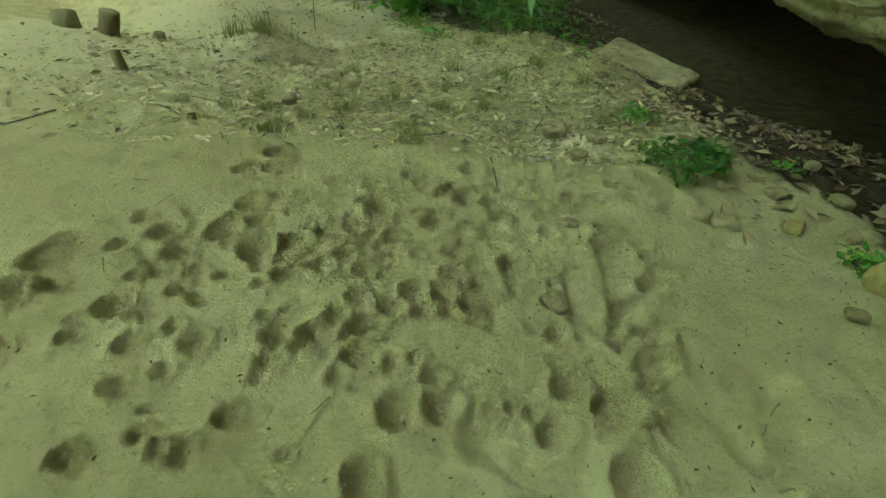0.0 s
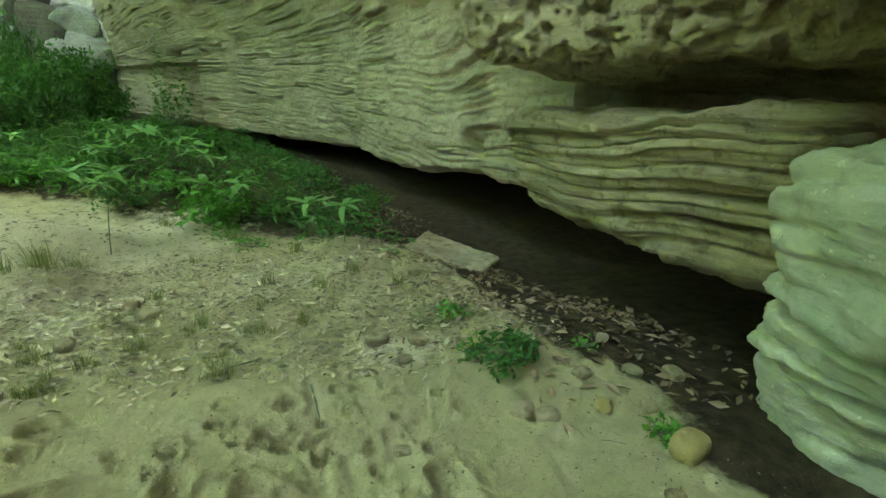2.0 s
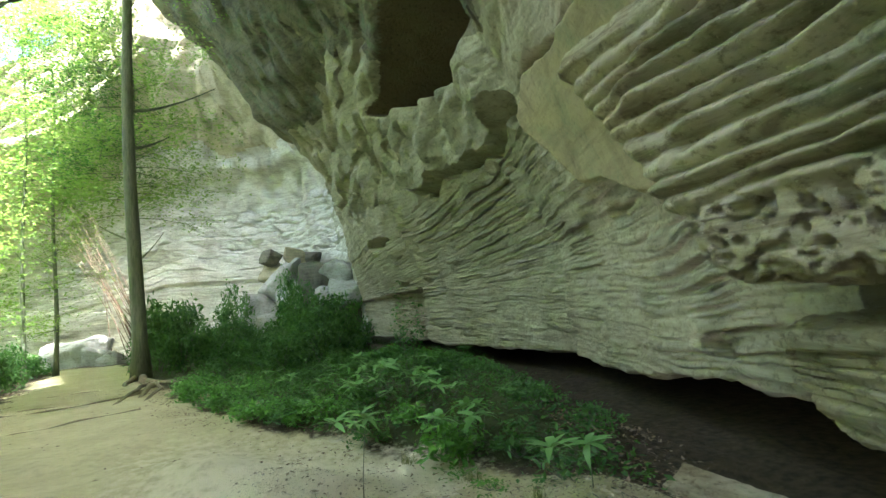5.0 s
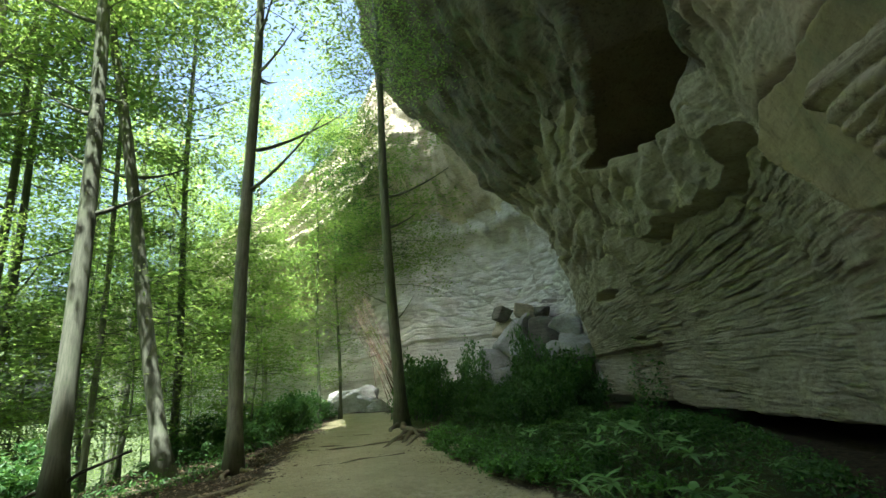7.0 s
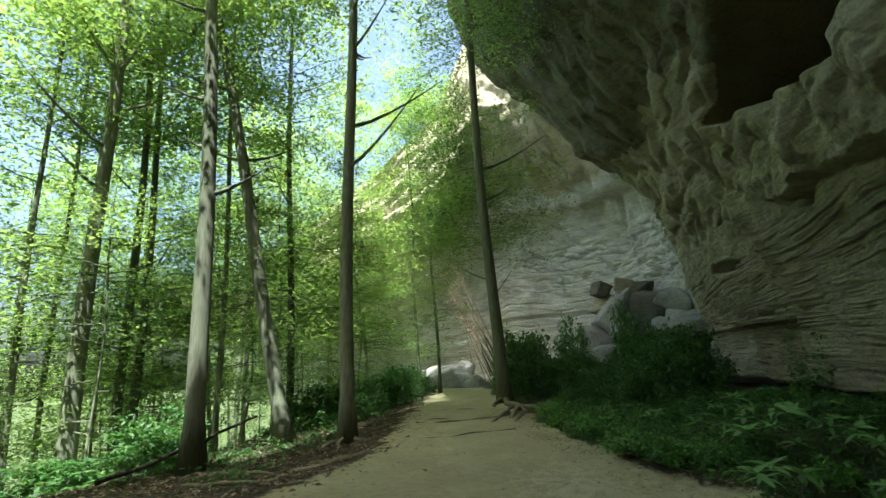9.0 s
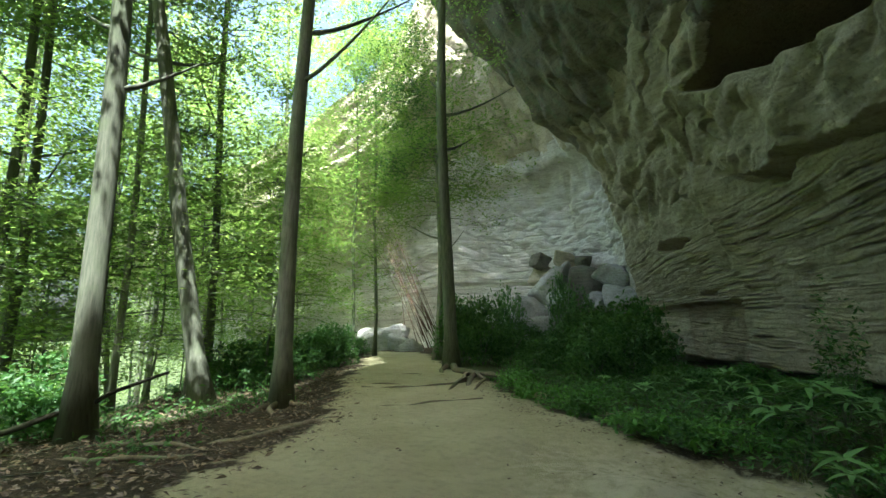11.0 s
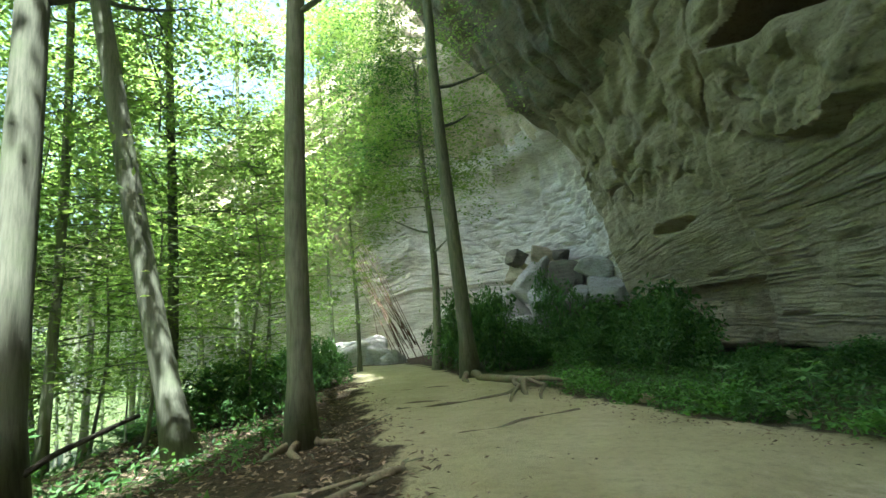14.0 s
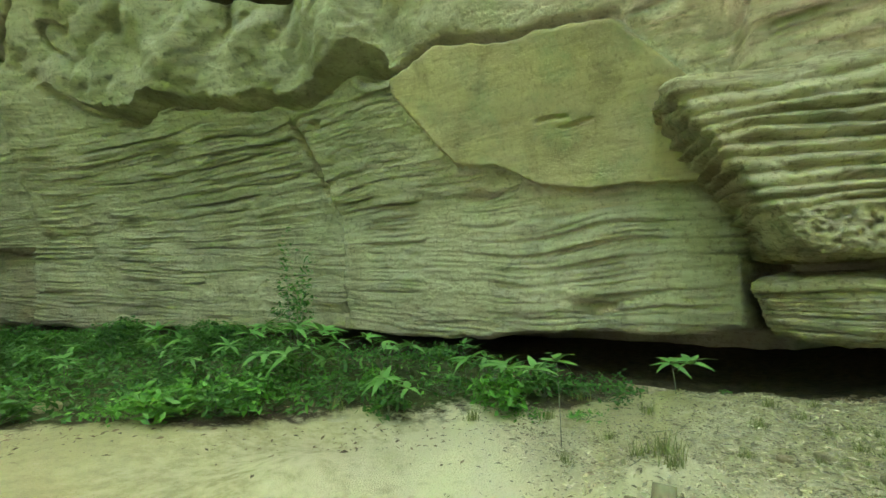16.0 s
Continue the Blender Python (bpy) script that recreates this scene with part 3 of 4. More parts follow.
def rounded_block(name, size, loc, turn, mat, n=40, power=4.0, rough=0.1, beds=0.0, pitch=0.16, pits=0.0, pit_top=99.0, seed=0, shear=(0, 0), plated=True):
    """A rock: a rounded box, worn by noise, with bedding ribs and pits."""
    vs, fs = [], []
    u = np.linspace(-1, 1, n)
    A, B = np.meshgrid(u, u, indexing="ij")
    for axis in range(3):
        for sgn in (-1, 1):
            p = np.empty((n, n, 3))
            p[..., axis] = sgn
            p[..., (axis + 1) % 3], p[..., (axis + 2) % 3] = A, B
            base = len(vs) * n * n
            idx = np.arange(n * n).reshape(n, n) + base
            q = np.stack([idx[:-1, :-1], idx[1:, :-1], idx[1:, 1:], idx[:-1, 1:]], -1).reshape(-1, 4)
            fs.append(q if sgn > 0 else q[:, ::-1])
            vs.append(p.reshape(-1, 3))
    p = np.concatenate(vs)
    r = (np.abs(p) ** power).sum(1) ** (1 / power)
    p = p / r[:, None]
    nrm = np.sign(p) * np.abs(p) ** (power - 1) / np.array(size)
    nrm /= np.linalg.norm(nrm, axis=1, keepdims=True)
    p = p * np.array(size)
    m = np.array(pose(0, 0, 0, *turn).to_3x3())
    p, nrm = p @ m.T, nrm @ m.T
    p[:, 0] += shear[0] * p[:, 2]
    p[:, 1] += shear[1] * p[:, 2]
    p = p + np.array(loc)
    x, y, z = p.T
    d = rough * fbm(x * 1.2, y * 1.2, z * 1.2, 5, seed) + rough * 0.38 * fbm(x * 7, y * 7, z * 7, 5, seed + 3)
    if beds:
        zz = z + 0.04 * y + 0.05 * fbm(x * 0.9, y * 0.9, z, 3, seed + 7)
        amp = (0.45 + 0.8 * step(-0.5, 0.5, vnoise(x, y, z * 1.5, seed + 5))) * (np.abs(nrm[:, 2]) < 0.75) * (z > pit_top - 0.15 if pit_top < 90 else 1)
        if plated:
            d = d + beds * amp * plates(x, y, zz / pitch, seed + 11, 0.7) + beds * 0.5 * plates(x, y, zz / pitch * 2.3, seed + 31, 0.9)
        else:
            d = d + beds * amp * (1.3 * np.abs(np.sin(np.pi * (zz / pitch + 1.1 * vnoise(x * 0.9, y * 0.9, zz * 3, seed + 11)))) - 0.8 + 0.7 * vnoise(x * 4, y * 4, zz / pitch * 1.7, seed + 12))
    if pits:
        d = d - pits * step(0.16, 0.4, vnoise(x * 12.5, y * 12.5, z * 13.5, seed + 21)) * (1 - step(pit_top - 0.1, pit_top + 0.1, z)) - pits * 0.5 * step(0.2, 0.5, vnoise(x * 23, y * 23, z * 24, seed + 22)) * (1 - step(pit_top - 0.1, pit_top + 0.1, z))
    p = p + nrm * d[:, None]
    me = mesh_from(name, p.tolist(), np.concatenate(fs).tolist(), mat)
    bm = bmesh.new()
    bm.from_mesh(me)
    bmesh.ops.remove_doubles(bm, verts=bm.verts, dist=0.0008)
    bm.to_mesh(me)
    bm.free()
    return new(name, me)


ledge = rounded_block("rock_ledge", (1.25, 1.5, 0.47), (3.32, 2.2, 0.93), (0, 0, 3), rock_near, 130, 7, 0.12, 0.085, 0.16, 0.0, 99, 3, (-0.35, 0.25))
tagged(ledge, "low banded brown sandstone ledge above a dark gap", "rock ledge", kind="structure")
ribs = rounded_block("rock_block", (1.3, 1.3, 1.22), (2.74, 2.99, 2.86), (0, 0, 22), rock_near, 170, 16, 0.09, 0.10, 0.19, 0.085, 2.25, 13, (-0.24, 0.62), False)
tagged(ribs, "jutting tan sandstone block with deep weathered ribs", "rock block", kind="structure")
smooth_block = rounded_block("rock_block", (1.25, 1.45, 1.5), (2.04, -0.55, 3.4), (0, 0, 3), rock_pale, 110, 9, 0.2, 0, 0.16, 0.03, 99, 23, (-0.12, -0.12))
tagged(smooth_block, "smooth pale greenish sandstone block under the overhang", "rock block", kind="structure")
green_rock = rounded_block("rock_boulder", (0.85, 0.85, 0.85), (2.76, 0.0, 0.45), (0, 0, 4), rock_pale, 110, 4.5, 0.18, 0.075, 0.33, 0, 99, 33, (-0.4, 0.0))
tagged(green_rock, "rounded pale green sandstone boulder at the wall's foot", "boulder", kind="structure")


# ---- trees ----
def tube(pts, radii, sides=12):
    """Vertices and faces of a bent, tapering tube."""
    pts, vs, fs = np.array(pts, float), [], []
    t = np.gradient(pts, axis=0)
    t /= np.linalg.norm(t, axis=1, keepdims=True)
    ref = np.array([1.0, 0, 0]) if abs(t[0][0]) < 0.9 else np.array([0, 1.0, 0])
    for p, d, r in zip(pts, t, radii):
        a = np.cross(d, ref)
        a /= np.linalg.norm(a)
        b = np.cross(d, a)
        for k in range(sides):
            w = 2 * math.pi * k / sides
            vs.append(p + r * (math.cos(w) * a + math.sin(w) * b))
    for i in range(len(pts) - 1):
        for k in range(sides):
            a, b = i * sides + k, i * sides + (k + 1) % sides
            fs.append((a, b, b + sides, a + sides))
    fs.append(tuple(range(sides))[::-1])
    fs.append(tuple(range((len(pts) - 1) * sides, len(pts) * sides)))
    return vs, fs


def join(pieces):
    vs, fs = [], []
    for v, f in pieces:
        n = len(vs)
        vs += [tuple(p) for p in v]
        fs += [tuple(i + n for i in q) for q in f]
    return vs, fs


def leaf_cloud(r, centres, spread, count, size, flat=0.5, pick=True):
    """Many small folded leaves round the centres, as arrays."""
    c = np.array(centres)[r.integers(0, len(centres), count)] if pick else centres
    p = c + r.normal(0, 1, (count, 3)) * np.array(spread)
    a = r.normal(0, 1, (count, 3))
    a[:, 2] *= flat
    a /= np.linalg.norm(a, axis=1, keepdims=True)
    up = r.normal(0, 0.5, (count, 3)) + np.array([0, 0, 1.0])
    b = np.cross(up, a)
    b /= np.linalg.norm(b, axis=1, keepdims=True)
    s = size * r.uniform(0.6, 1.3, (count, 1))
    w = np.cross(a, b)
    v = np.stack([p - a * s, p + b * s * 0.42 + w * s * 0.1, p + a * s, p - b * s * 0.42 + w * s * 0.1], 1).reshape(-1, 3)
    f = np.arange(count * 4).reshape(-1, 4)
    return v, f


def crown_mesh(name, seed, height, radius, count, size, mat, boughs=46):
    """Flat leaf sprays along boughs that leave the trunk's line at many heights."""
    r = np.random.default_rng(seed)
    h = r.uniform(0, 1, boughs)
    a = r.uniform(0, 2 * math.pi, boughs)
    ln = radius * (1.15 - 0.75 * np.abs(h - 0.35)) * r.uniform(0.55, 1.15, boughs)
    rise = r.uniform(-0.08, 0.35, boughs)
    q = r.integers(0, boughs, count)
    t = np.sqrt(r.uniform(0.03, 1, count))
    side = r.normal(0, 0.26, count) * ln[q] * (0.35 + t)
    px = np.cos(a[q]) * ln[q] * t - np.sin(a[q]) * side
    py = np.sin(a[q]) * ln[q] * t + np.cos(a[q]) * side
    pz = h[q] * height + ln[q] * (rise[q] * t - 0.12 * t * t) + r.normal(0, 0.24, count)
    v, f = leaf_cloud(r, np.stack([px, py, pz], 1), (0, 0, 0), count, size, 0.3, False)
    twigs = []
    for k in range(boughs):
        m = np.linspace(0, 1, 4)
        d = ln[k] * 0.9 * m
        twigs.append(tube(np.stack([np.cos(a[k]) * d, np.sin(a[k]) * d, h[k] * height + ln[k] * (rise[k] * m - 0.22 * m * m)], 1), 0.022 * (1 - 0.8 * m), 4))
    tv, tf = join(twigs)
    me = mesh_from(name, v.tolist() + tv, f.tolist() + [tuple(i + len(v) for i in g) for g in tf], mat, False)
    me.materials.append(bark)
    me.polygons.foreach_set("material_index", np.r_[np.zeros(len(f), np.int32), np.ones(len(tf), np.int32)])
    return me


CROWNS = [crown_mesh("crown", 40 + k, 12, 3.8, 10500, 0.092, leaf_canopy, 54) for k in range(4)]
FAR_CROWNS = [crown_mesh("crown", 50 + k, 13, 3.8, 3900, 0.15, leaf_canopy, 44) for k in range(4)]
BLOCKER_CROWNS = [crown_mesh("crown", 56 + k, 14, 4.0, 1800, 0.25, leaf_canopy, 30) for k in range(2)]
SPRAYS = [crown_mesh("foliage", 66 + k, 6.0, 2.9, 5200, 0.07, leaf_low, 24) for k in range(2)]
SKIRTS = [crown_mesh("foliage", 60 + k, 6.5, 2.9, 3600, 0.08, leaf_canopy, 24) for k in range(3)]


def tree(x, y, diam, height, lean=(0, 0), bend=(0, 0), crown=0, crown_at=0.5, skirt=0, mat=None, seed=0, label="", crowns=None):
    """A trunk from the ground with limbs, a high crown and some lower sprays."""
    r = np.random.default_rng(1000 + seed)
    z0 = float(ground_height(x, y)) - 0.15
    k = np.linspace(0, 1, 18)
    px = lean[0] * k * height + bend[0] * np.sin(k * math.pi) + 0.06 * np.sin(k * 9 + seed)
    py = lean[1] * k * height + bend[1] * np.sin(k * math.pi) + 0.06 * np.cos(k * 8 + seed)
    pts = np.stack([px, py, k * height], 1)
    rad = diam / 2 * (1 - 0.62 * k) * (1 + 0.55 * np.exp(-k * height / 0.35))
    root = new("tree", None)
    root.location = (x, y, z0)
    pieces = [tube(pts, rad, 14)]
    for j in range(7):
        t = r.uniform(0.35, 0.95)
        i = int(t * 17)
        a, ln = r.uniform(0, 2 * math.pi), r.uniform(1.2, 3.2)
        m = np.linspace(0, 1, 6)
        lp = pts[i] + np.stack([np.cos(a) * ln * m, np.sin(a) * ln * m, ln * 0.55 * m ** 1.4], 1)
        pieces.append(tube(lp, rad[i] * 0.38 * (1 - 0.8 * m), 6))
    v, f = join(pieces)
    part("trunk", mesh_from("trunk", v, f, mat or bark), root)
    if crown is not None:
        crowns = crowns or CROWNS
        c = part("crown", crowns[crown % len(crowns)], root, "airy green summer leaves")
        c.location, c.rotation_euler = (px[-1] * 0.8, py[-1] * 0.8, height * crown_at), (0, 0, r.uniform(0, 6.28))
    for q in range(skirt):
        s = part("foliage", SKIRTS[(q + seed) % 3], root, "thin sprays of green leaves")
        s.location, s.rotation_euler = (px[4], py[4], 2.2 + 3.5 * q if crown is not None else 1.6 + 2.0 * q), (0, 0, r.uniform(0, 6.28))
    return tagged(root, label or "slender forest tree with grey bark and green crown", "tree", group="forest trees")


tree(-11.62, 16.6, 0.5, 24, (-0.03, 0.0), (-0.05, 0), 0, 0.62, 0, bark, 1, "tall straight grey tree with bare roots beside the path")
tree(-11.5, 8.6, 0.41, 22, (0.02, 0.0), (0, 0), 1, 0.6, 0, bark_pale, 2, "straight pale grey tree with splayed roots beside the path")
tree(-13.9, 8.5, 0.46, 22, (-0.16, -0.11), (-0.1, 0), 2, 0.55, 0, bark, 3, "leaning grey tree at the edge of the slope")
tree(-12.9, 5.35, 0.46, 23, (-0.03, -0.01), (0, 0), 3, 0.55, 0, bark, 4, "thick grey tree at the top of the slope")
tree(-14.4, 20.5, 0.36, 14, (-0.03, 0.02), (0.2, 0), 0, 0.45, 0, bark_pale, 5, "slim pale forked tree behind a thicker trunk")
low_spray = part("foliage", SKIRTS[0], bpy.data.objects["tree.004"], "thin sprays of green leaves")
low_spray.location = (-3.4, 0.2, 6.4)
low_spray = part("foliage", SPRAYS[0], bpy.data.objects["tree.004"], "dark green drooping evergreen sprays")
low_spray.location = (-1.6, 0.0, 8.2)
low_spray = part("foliage", SPRAYS[1], bpy.data.objects["tree.004"], "dark green drooping evergreen sprays")
low_spray.location = (-2.6, -0.4, 12.2)
tree(-19.0, 21.8, 0.2, 15, (-0.03, 0.0), (0.1, 0), 1, 0.5, 1, bark, 6)
tree(-20.0, 21.2, 0.2, 16, (-0.02, 0.0), (0.1, 0), 2, 0.5, 0, bark, 7)
tree(-17.84, 4.28, 0.52, 22, (0.03, 0.0), (0.1, 0), 0, 0.52, 0, bark_pale, 8)
tree(-19.88, 6.14, 0.34, 22, (0.00, 0.0), (0.1, 0), 1, 0.52, 1, bark, 9)
tree(-20.67, 6.88, 0.34, 22, (0.00, 0.0), (0.1, 0), 2, 0.52, 0, bark, 10)
tree(-17.83, 8.35, 0.22, 22, (0.00, 0.0), (0.1, 0), 3, 0.52, 1, bark_pale, 11)
tree(-17.84, 11.22, 0.30, 22, (-0.03, 0.0), (0.1, 0), 4, 0.52, 0, bark, 12)
tree(-19.63, 3.28, 0.20, 22, (0.00, 0.0), (0.1, 0), 5, 0.52, 1, bark, 13)
tree(-22.39, 4.69, 0.20, 22, (0.02, 0.0), (0.1, 0), 6, 0.52, 0, bark, 14)
for k, (x, y, h) in enumerate(((-16.2, 12.2, 6.5), (-18.4, 15.2, 7.5), (-19.6, 10.4, 7.0), (-20.5, 17.5, 7.5), (-16.6, 9.6, 5.5))):
    tree(x, y, 0.09, h, (0.03 * (-1) ** k, 0.02), (0.2, 0), None, 0.5, 2, bark_pale, 140 + k, "thin understory beech with flat leaf sprays")
r_ = np.random.default_rng(77)
for i in range(28):
    y = r_.uniform(-8, 40)
    x = path_x(y) - 13.5 - r_.uniform(0.0, 28)
    if y > 23 and x > -34:
        y -= 22
    tree(x, y, r_.uniform(0.14, 0.38), r_.uniform(15, 26), (r_.normal(0, 0.03), r_.normal(0, 0.02)), (r_.normal(0, 0.2), 0), i, r_.uniform(0.42, 0.62), int(i % 3 == 0), bark if i % 3 else bark_pale, 20 + i, "", FAR_CROWNS)

# young trees fill the wood's middle storey
for i in range(16):
    y = r_.uniform(3, 19)
    x = path_x(y) - r_.uniform(10, 24)
    tree(x, y, r_.uniform(0.05, 0.12), r_.uniform(5.5, 10), (r_.normal(0, 0.03), r_.normal(0, 0.02)), (r_.normal(0, 0.2), 0), None, 0.5, 1 + i % 2, bark_pale, 160 + i, "thin understory beech with flat leaf sprays")

for k, (x, y) in enumerate(((-27.5, 15), (-32, 20), (-27, 9), (-38, 25), (-24.5, 20))):
    tree(x, y, 0.3, 27, (r_.normal(0, 0.02), 0), (0.1, 0), k, 0.4, 0, bark_pale, 300 + k)

# the wood closes round behind: unseen trees added to block sky light
for i in range(22):
    y = r_.uniform(-26, -5)
    x = r_.uniform(-38, wall_x(y) - 15)
    tree(x, y, r_.uniform(0.2, 0.4), r_.uniform(17, 24), (r_.normal(0, 0.03), 0), (0, 0), i, r_.uniform(0.2, 0.4), 0, bark, 220 + i, "", BLOCKER_CROWNS)


# ---- low plants ----
def stem_tube(r, h, spread, rad):
    a, l = r.uniform(0, 6.28), r.uniform(0.4, 1.0)
    m = np.linspace(0, 1, 5)
    return tube(np.stack([np.cos(a) * spread * l * m ** 1.5, np.sin(a) * spread * l * m ** 1.5, h * l * m], 1), rad * (1 - 0.7 * m), 5)


SHRUBS = []
for k in range(4):
    r = np.random.default_rng(300 + k)
    n = 34
    a, d, h = r.uniform(0, 6.28, n), np.sqrt(r.uniform(0, 1, n)), r.uniform(0.1, 1, n)
    cen = np.stack([np.cos(a) * d * (1.15 - 0.55 * h), np.sin(a) * d * (1.15 - 0.55 * h), h], 1)
    v, f = leaf_cloud(r, cen, (0.13, 0.13, 0.08), 1150, 0.072)
    SHRUBS.append((mesh_from("foliage", v.tolist(), f.tolist(), leaf_low, False), mesh_from("stem", *join([stem_tube(r, 0.95, 0.7, 0.012) for q in range(9)]), bark)))


def shrub(x, y, width, height, k=0, label="leafy green woodland shrub on the shelter floor"):
    root = new("shrub", None)
    root.location, root.scale = (x, y, float(ground_height(x, y)) - 0.03), (width, width, height)
    root.rotation_euler = (0, 0, (k * 2.4) % 6.28)
    part("foliage", SHRUBS[k % 4][0], root)
    part("stem", SHRUBS[k % 4][1], root)
    return tagged(root, label, "shrub", group="undergrowth shrubs")


r = np.random.default_rng(9)
for i in range(58):
    # thicket between the path and the wall
    y = r.uniform(15.0, 29)
    x = r.uniform(path_x(y) + 2.8, min(-5.2, wall_x(y) - 1.5))
    big = step(-0.2, 0.5, vnoise(x * 0.35, y * 0.35, 0, 88))
    shrub(x, y, r.uniform(0.6, 1.0) + 0.5 * big, (r.uniform(0.7, 1.4) + 1.4 * big) * (1.0 if y < 21 else 0.85), i)
for i in range(9):
    y = r.uniform(11.5, 15)
    shrub(veg_edge(-7) + -14.5 + r.uniform(-1, 3.5), y, r.uniform(0.5, 0.8), r.uniform(0.4, 0.8), i)
for i in range(22):
    # bushes on the open side
    y = r.uniform(10, 24)
    shrub(path_x(y) - r.uniform(3.0, 7.0), y, r.uniform(0.8, 1.3), r.uniform(0.9, 1.9), i, "dense leafy bush beside the sandy path")
for i in range(30):
    y = r.uniform(-4, 34)
    shrub(path_x(y) - r.uniform(8.0, 20), y, r.uniform(1.0, 2.0), r.uniform(0.7, 1.8), i, "leafy green shrub on the wooded slope")
shrub(-11.6, 34.5, 1.2, 3.9, 2, "tall dark shrub growing among fallen boulders")
shrub(-10.2, 33.6, 1.0, 3.0, 1, "tall dark shrub growing among fallen boulders")
shrub(-12.8, 35.6, 1.2, 5.2, 3, "tall dark shrub growing among fallen boulders")
shrub(-16.9, 35.8, 1.3, 4.2, 1, "tall dark shrub growing among fallen boulders")
shrub(-16.6, 33.5, 1.3, 3.2, 0, "tall dark shrub growing among fallen boulders")
shrub(-18.4, 32.5, 1.3, 2.6, 1, "tall dark shrub growing among fallen boulders")


def plants_mesh(name, n, xr, yr, keep, size, height, mat, seed, flat=0.5):
    """One mesh of many small leaves close above the ground."""
    r = np.random.default_rng(seed)
    x, y = r.uniform(*xr, n), r.uniform(*yr, n)
    ok = keep(x, y) > r.uniform(0, 1, n)
    x, y = x[ok], y[ok]
    z = ground_height(x, y) + np.abs(r.normal(0, 1, len(x))) * height * (0.6 + 0.6 * vnoise(x * 1.2, y * 1.2, 0, seed))
    c = np.stack([x, y, z + 0.01], 1)
    a = r.normal(0, 1, (len(x), 3))
    a[:, 2] = np.abs(a[:, 2]) * flat
    a /= np.linalg.norm(a, axis=1, keepdims=True)
    b = np.cross(r.normal(0, 0.4, (len(x), 3)) + np.array([0, 0, 1.0]), a)
    b /= np.linalg.norm(b, axis=1, keepdims=True)
    s = size * r.uniform(0.5, 1.4, (len(x), 1))
    w = np.cross(a, b)
    v = np.stack([c - a * s, c + b * s * 0.4 + w * s * 0.15, c + a * s, c - b * s * 0.4 + w * s * 0.15], 1).reshape(-1, 3)
    return mesh_from(name, v.tolist(), np.arange(len(v)).reshape(-1, 4).tolist(), mat, False)


def green_zone(x, y):
    return step(0, 1.0, y - veg_edge(x)) * step(2.0, 3.0, x - path_x(y)) * step(1.0, 1.8, wall_x(y) - x) * (0.35 + 0.65 * step(-0.3, 0.4, vnoise(x * 0.7, y * 0.7, 0, 15)))


def stuff(name, me, label, category):
    return tagged(new(name, me), label, category, kind="stuff")


stuff("undergrowth", plants_mesh("undergrowth", 42000, (-9, 2), (5, 20), green_zone, 0.055, 0.17, leaf_low, 5), "low bright green ground plants beneath the overhang", "undergrowth")


def bright_zone(x, y):
    return green_zone(x, y) * (0.25 + (1 - step(0.6, 2.2, y - veg_edge(x)))) * step(-0.2, 0.3, vnoise(x * 0.9, y * 0.9, 4, 19))


stuff("ground_cover", plants_mesh("ground_cover", 30000, (-9, 2), (5, 18), bright_zone, 0.05, 0.2, leaf_bright, 55), "fresh bright green seedlings along the sand's edge", "ground cover")


def litter_zone(x, y):
    d = wall_x(y) - x
    return (1 - step(1.3, 2.3, d)) * step(0.2, 0.8, d) * (0.2 + step(0.0, 0.5, vnoise(x * 1.6, y * 1.6, 0, 25)))


def slope_zone(x, y):
    e = path_x(y) - 1.9 - x
    return step(-0.8, 0.7, e) * (1 - step(7, 10, e)) * 0.9


def debris_zone(x, y):
    return np.clip(blob(x, y, -0.7, 2.7, 1.6, 0.9, 0.5) + blob(x, y, 0.7, 2.2, 0.7, 0.6, 0.6) + 0.8 * blob(x, y, -1.4, 4.3, 1.0, 0.8, 0.5) + 0.5 * blob(x, y, 0.4, 3.9, 0.9, 1.0, 0.5) + 0.04, 0, 1) * step(1.4, 2.0, y)


def slope_green(x, y):
    e = path_x(y) - 1.9 - x
    return step(0.9, 2.6, e) * (1 - step(9, 12, e)) * step(-0.25, 0.35, vnoise(x * 0.5, y * 0.5, 2, 35)) * step(3.5, 5.5, y)


stuff("undergrowth", plants_mesh("undergrowth", 30000, (-24, -8), (3, 24), slope_green, 0.07, 0.28, leaf_low, 75), "low green plants on the slope below the path", "undergrowth")
stuff("leaf_litter", plants_mesh("leaf_litter", 8000, (0.6, 2.9), (0.8, 9), litter_zone, 0.042, 0.012, leaf_dry, 6, 0.2), "brown dead leaves drifted along the rock's foot", "leaf litter")
stuff("leaf_litter", plants_mesh("leaf_litter", 20000, (-18, -5), (-1, 16), slope_zone, 0.05, 0.015, leaf_dry, 7, 0.2), "brown dead leaves scattered under the trees", "leaf litter")


def path_bits(x, y):
    near_edge = np.exp(-((y - veg_edge(x) + 0.2) / 0.6) ** 2) * step(-9.5, -8.5, x)
    return np.clip(0.7 * near_edge + 0.03, 0, 1) * (1 - step(0.0, 0.8, path_x(y) - 1.9 - x))


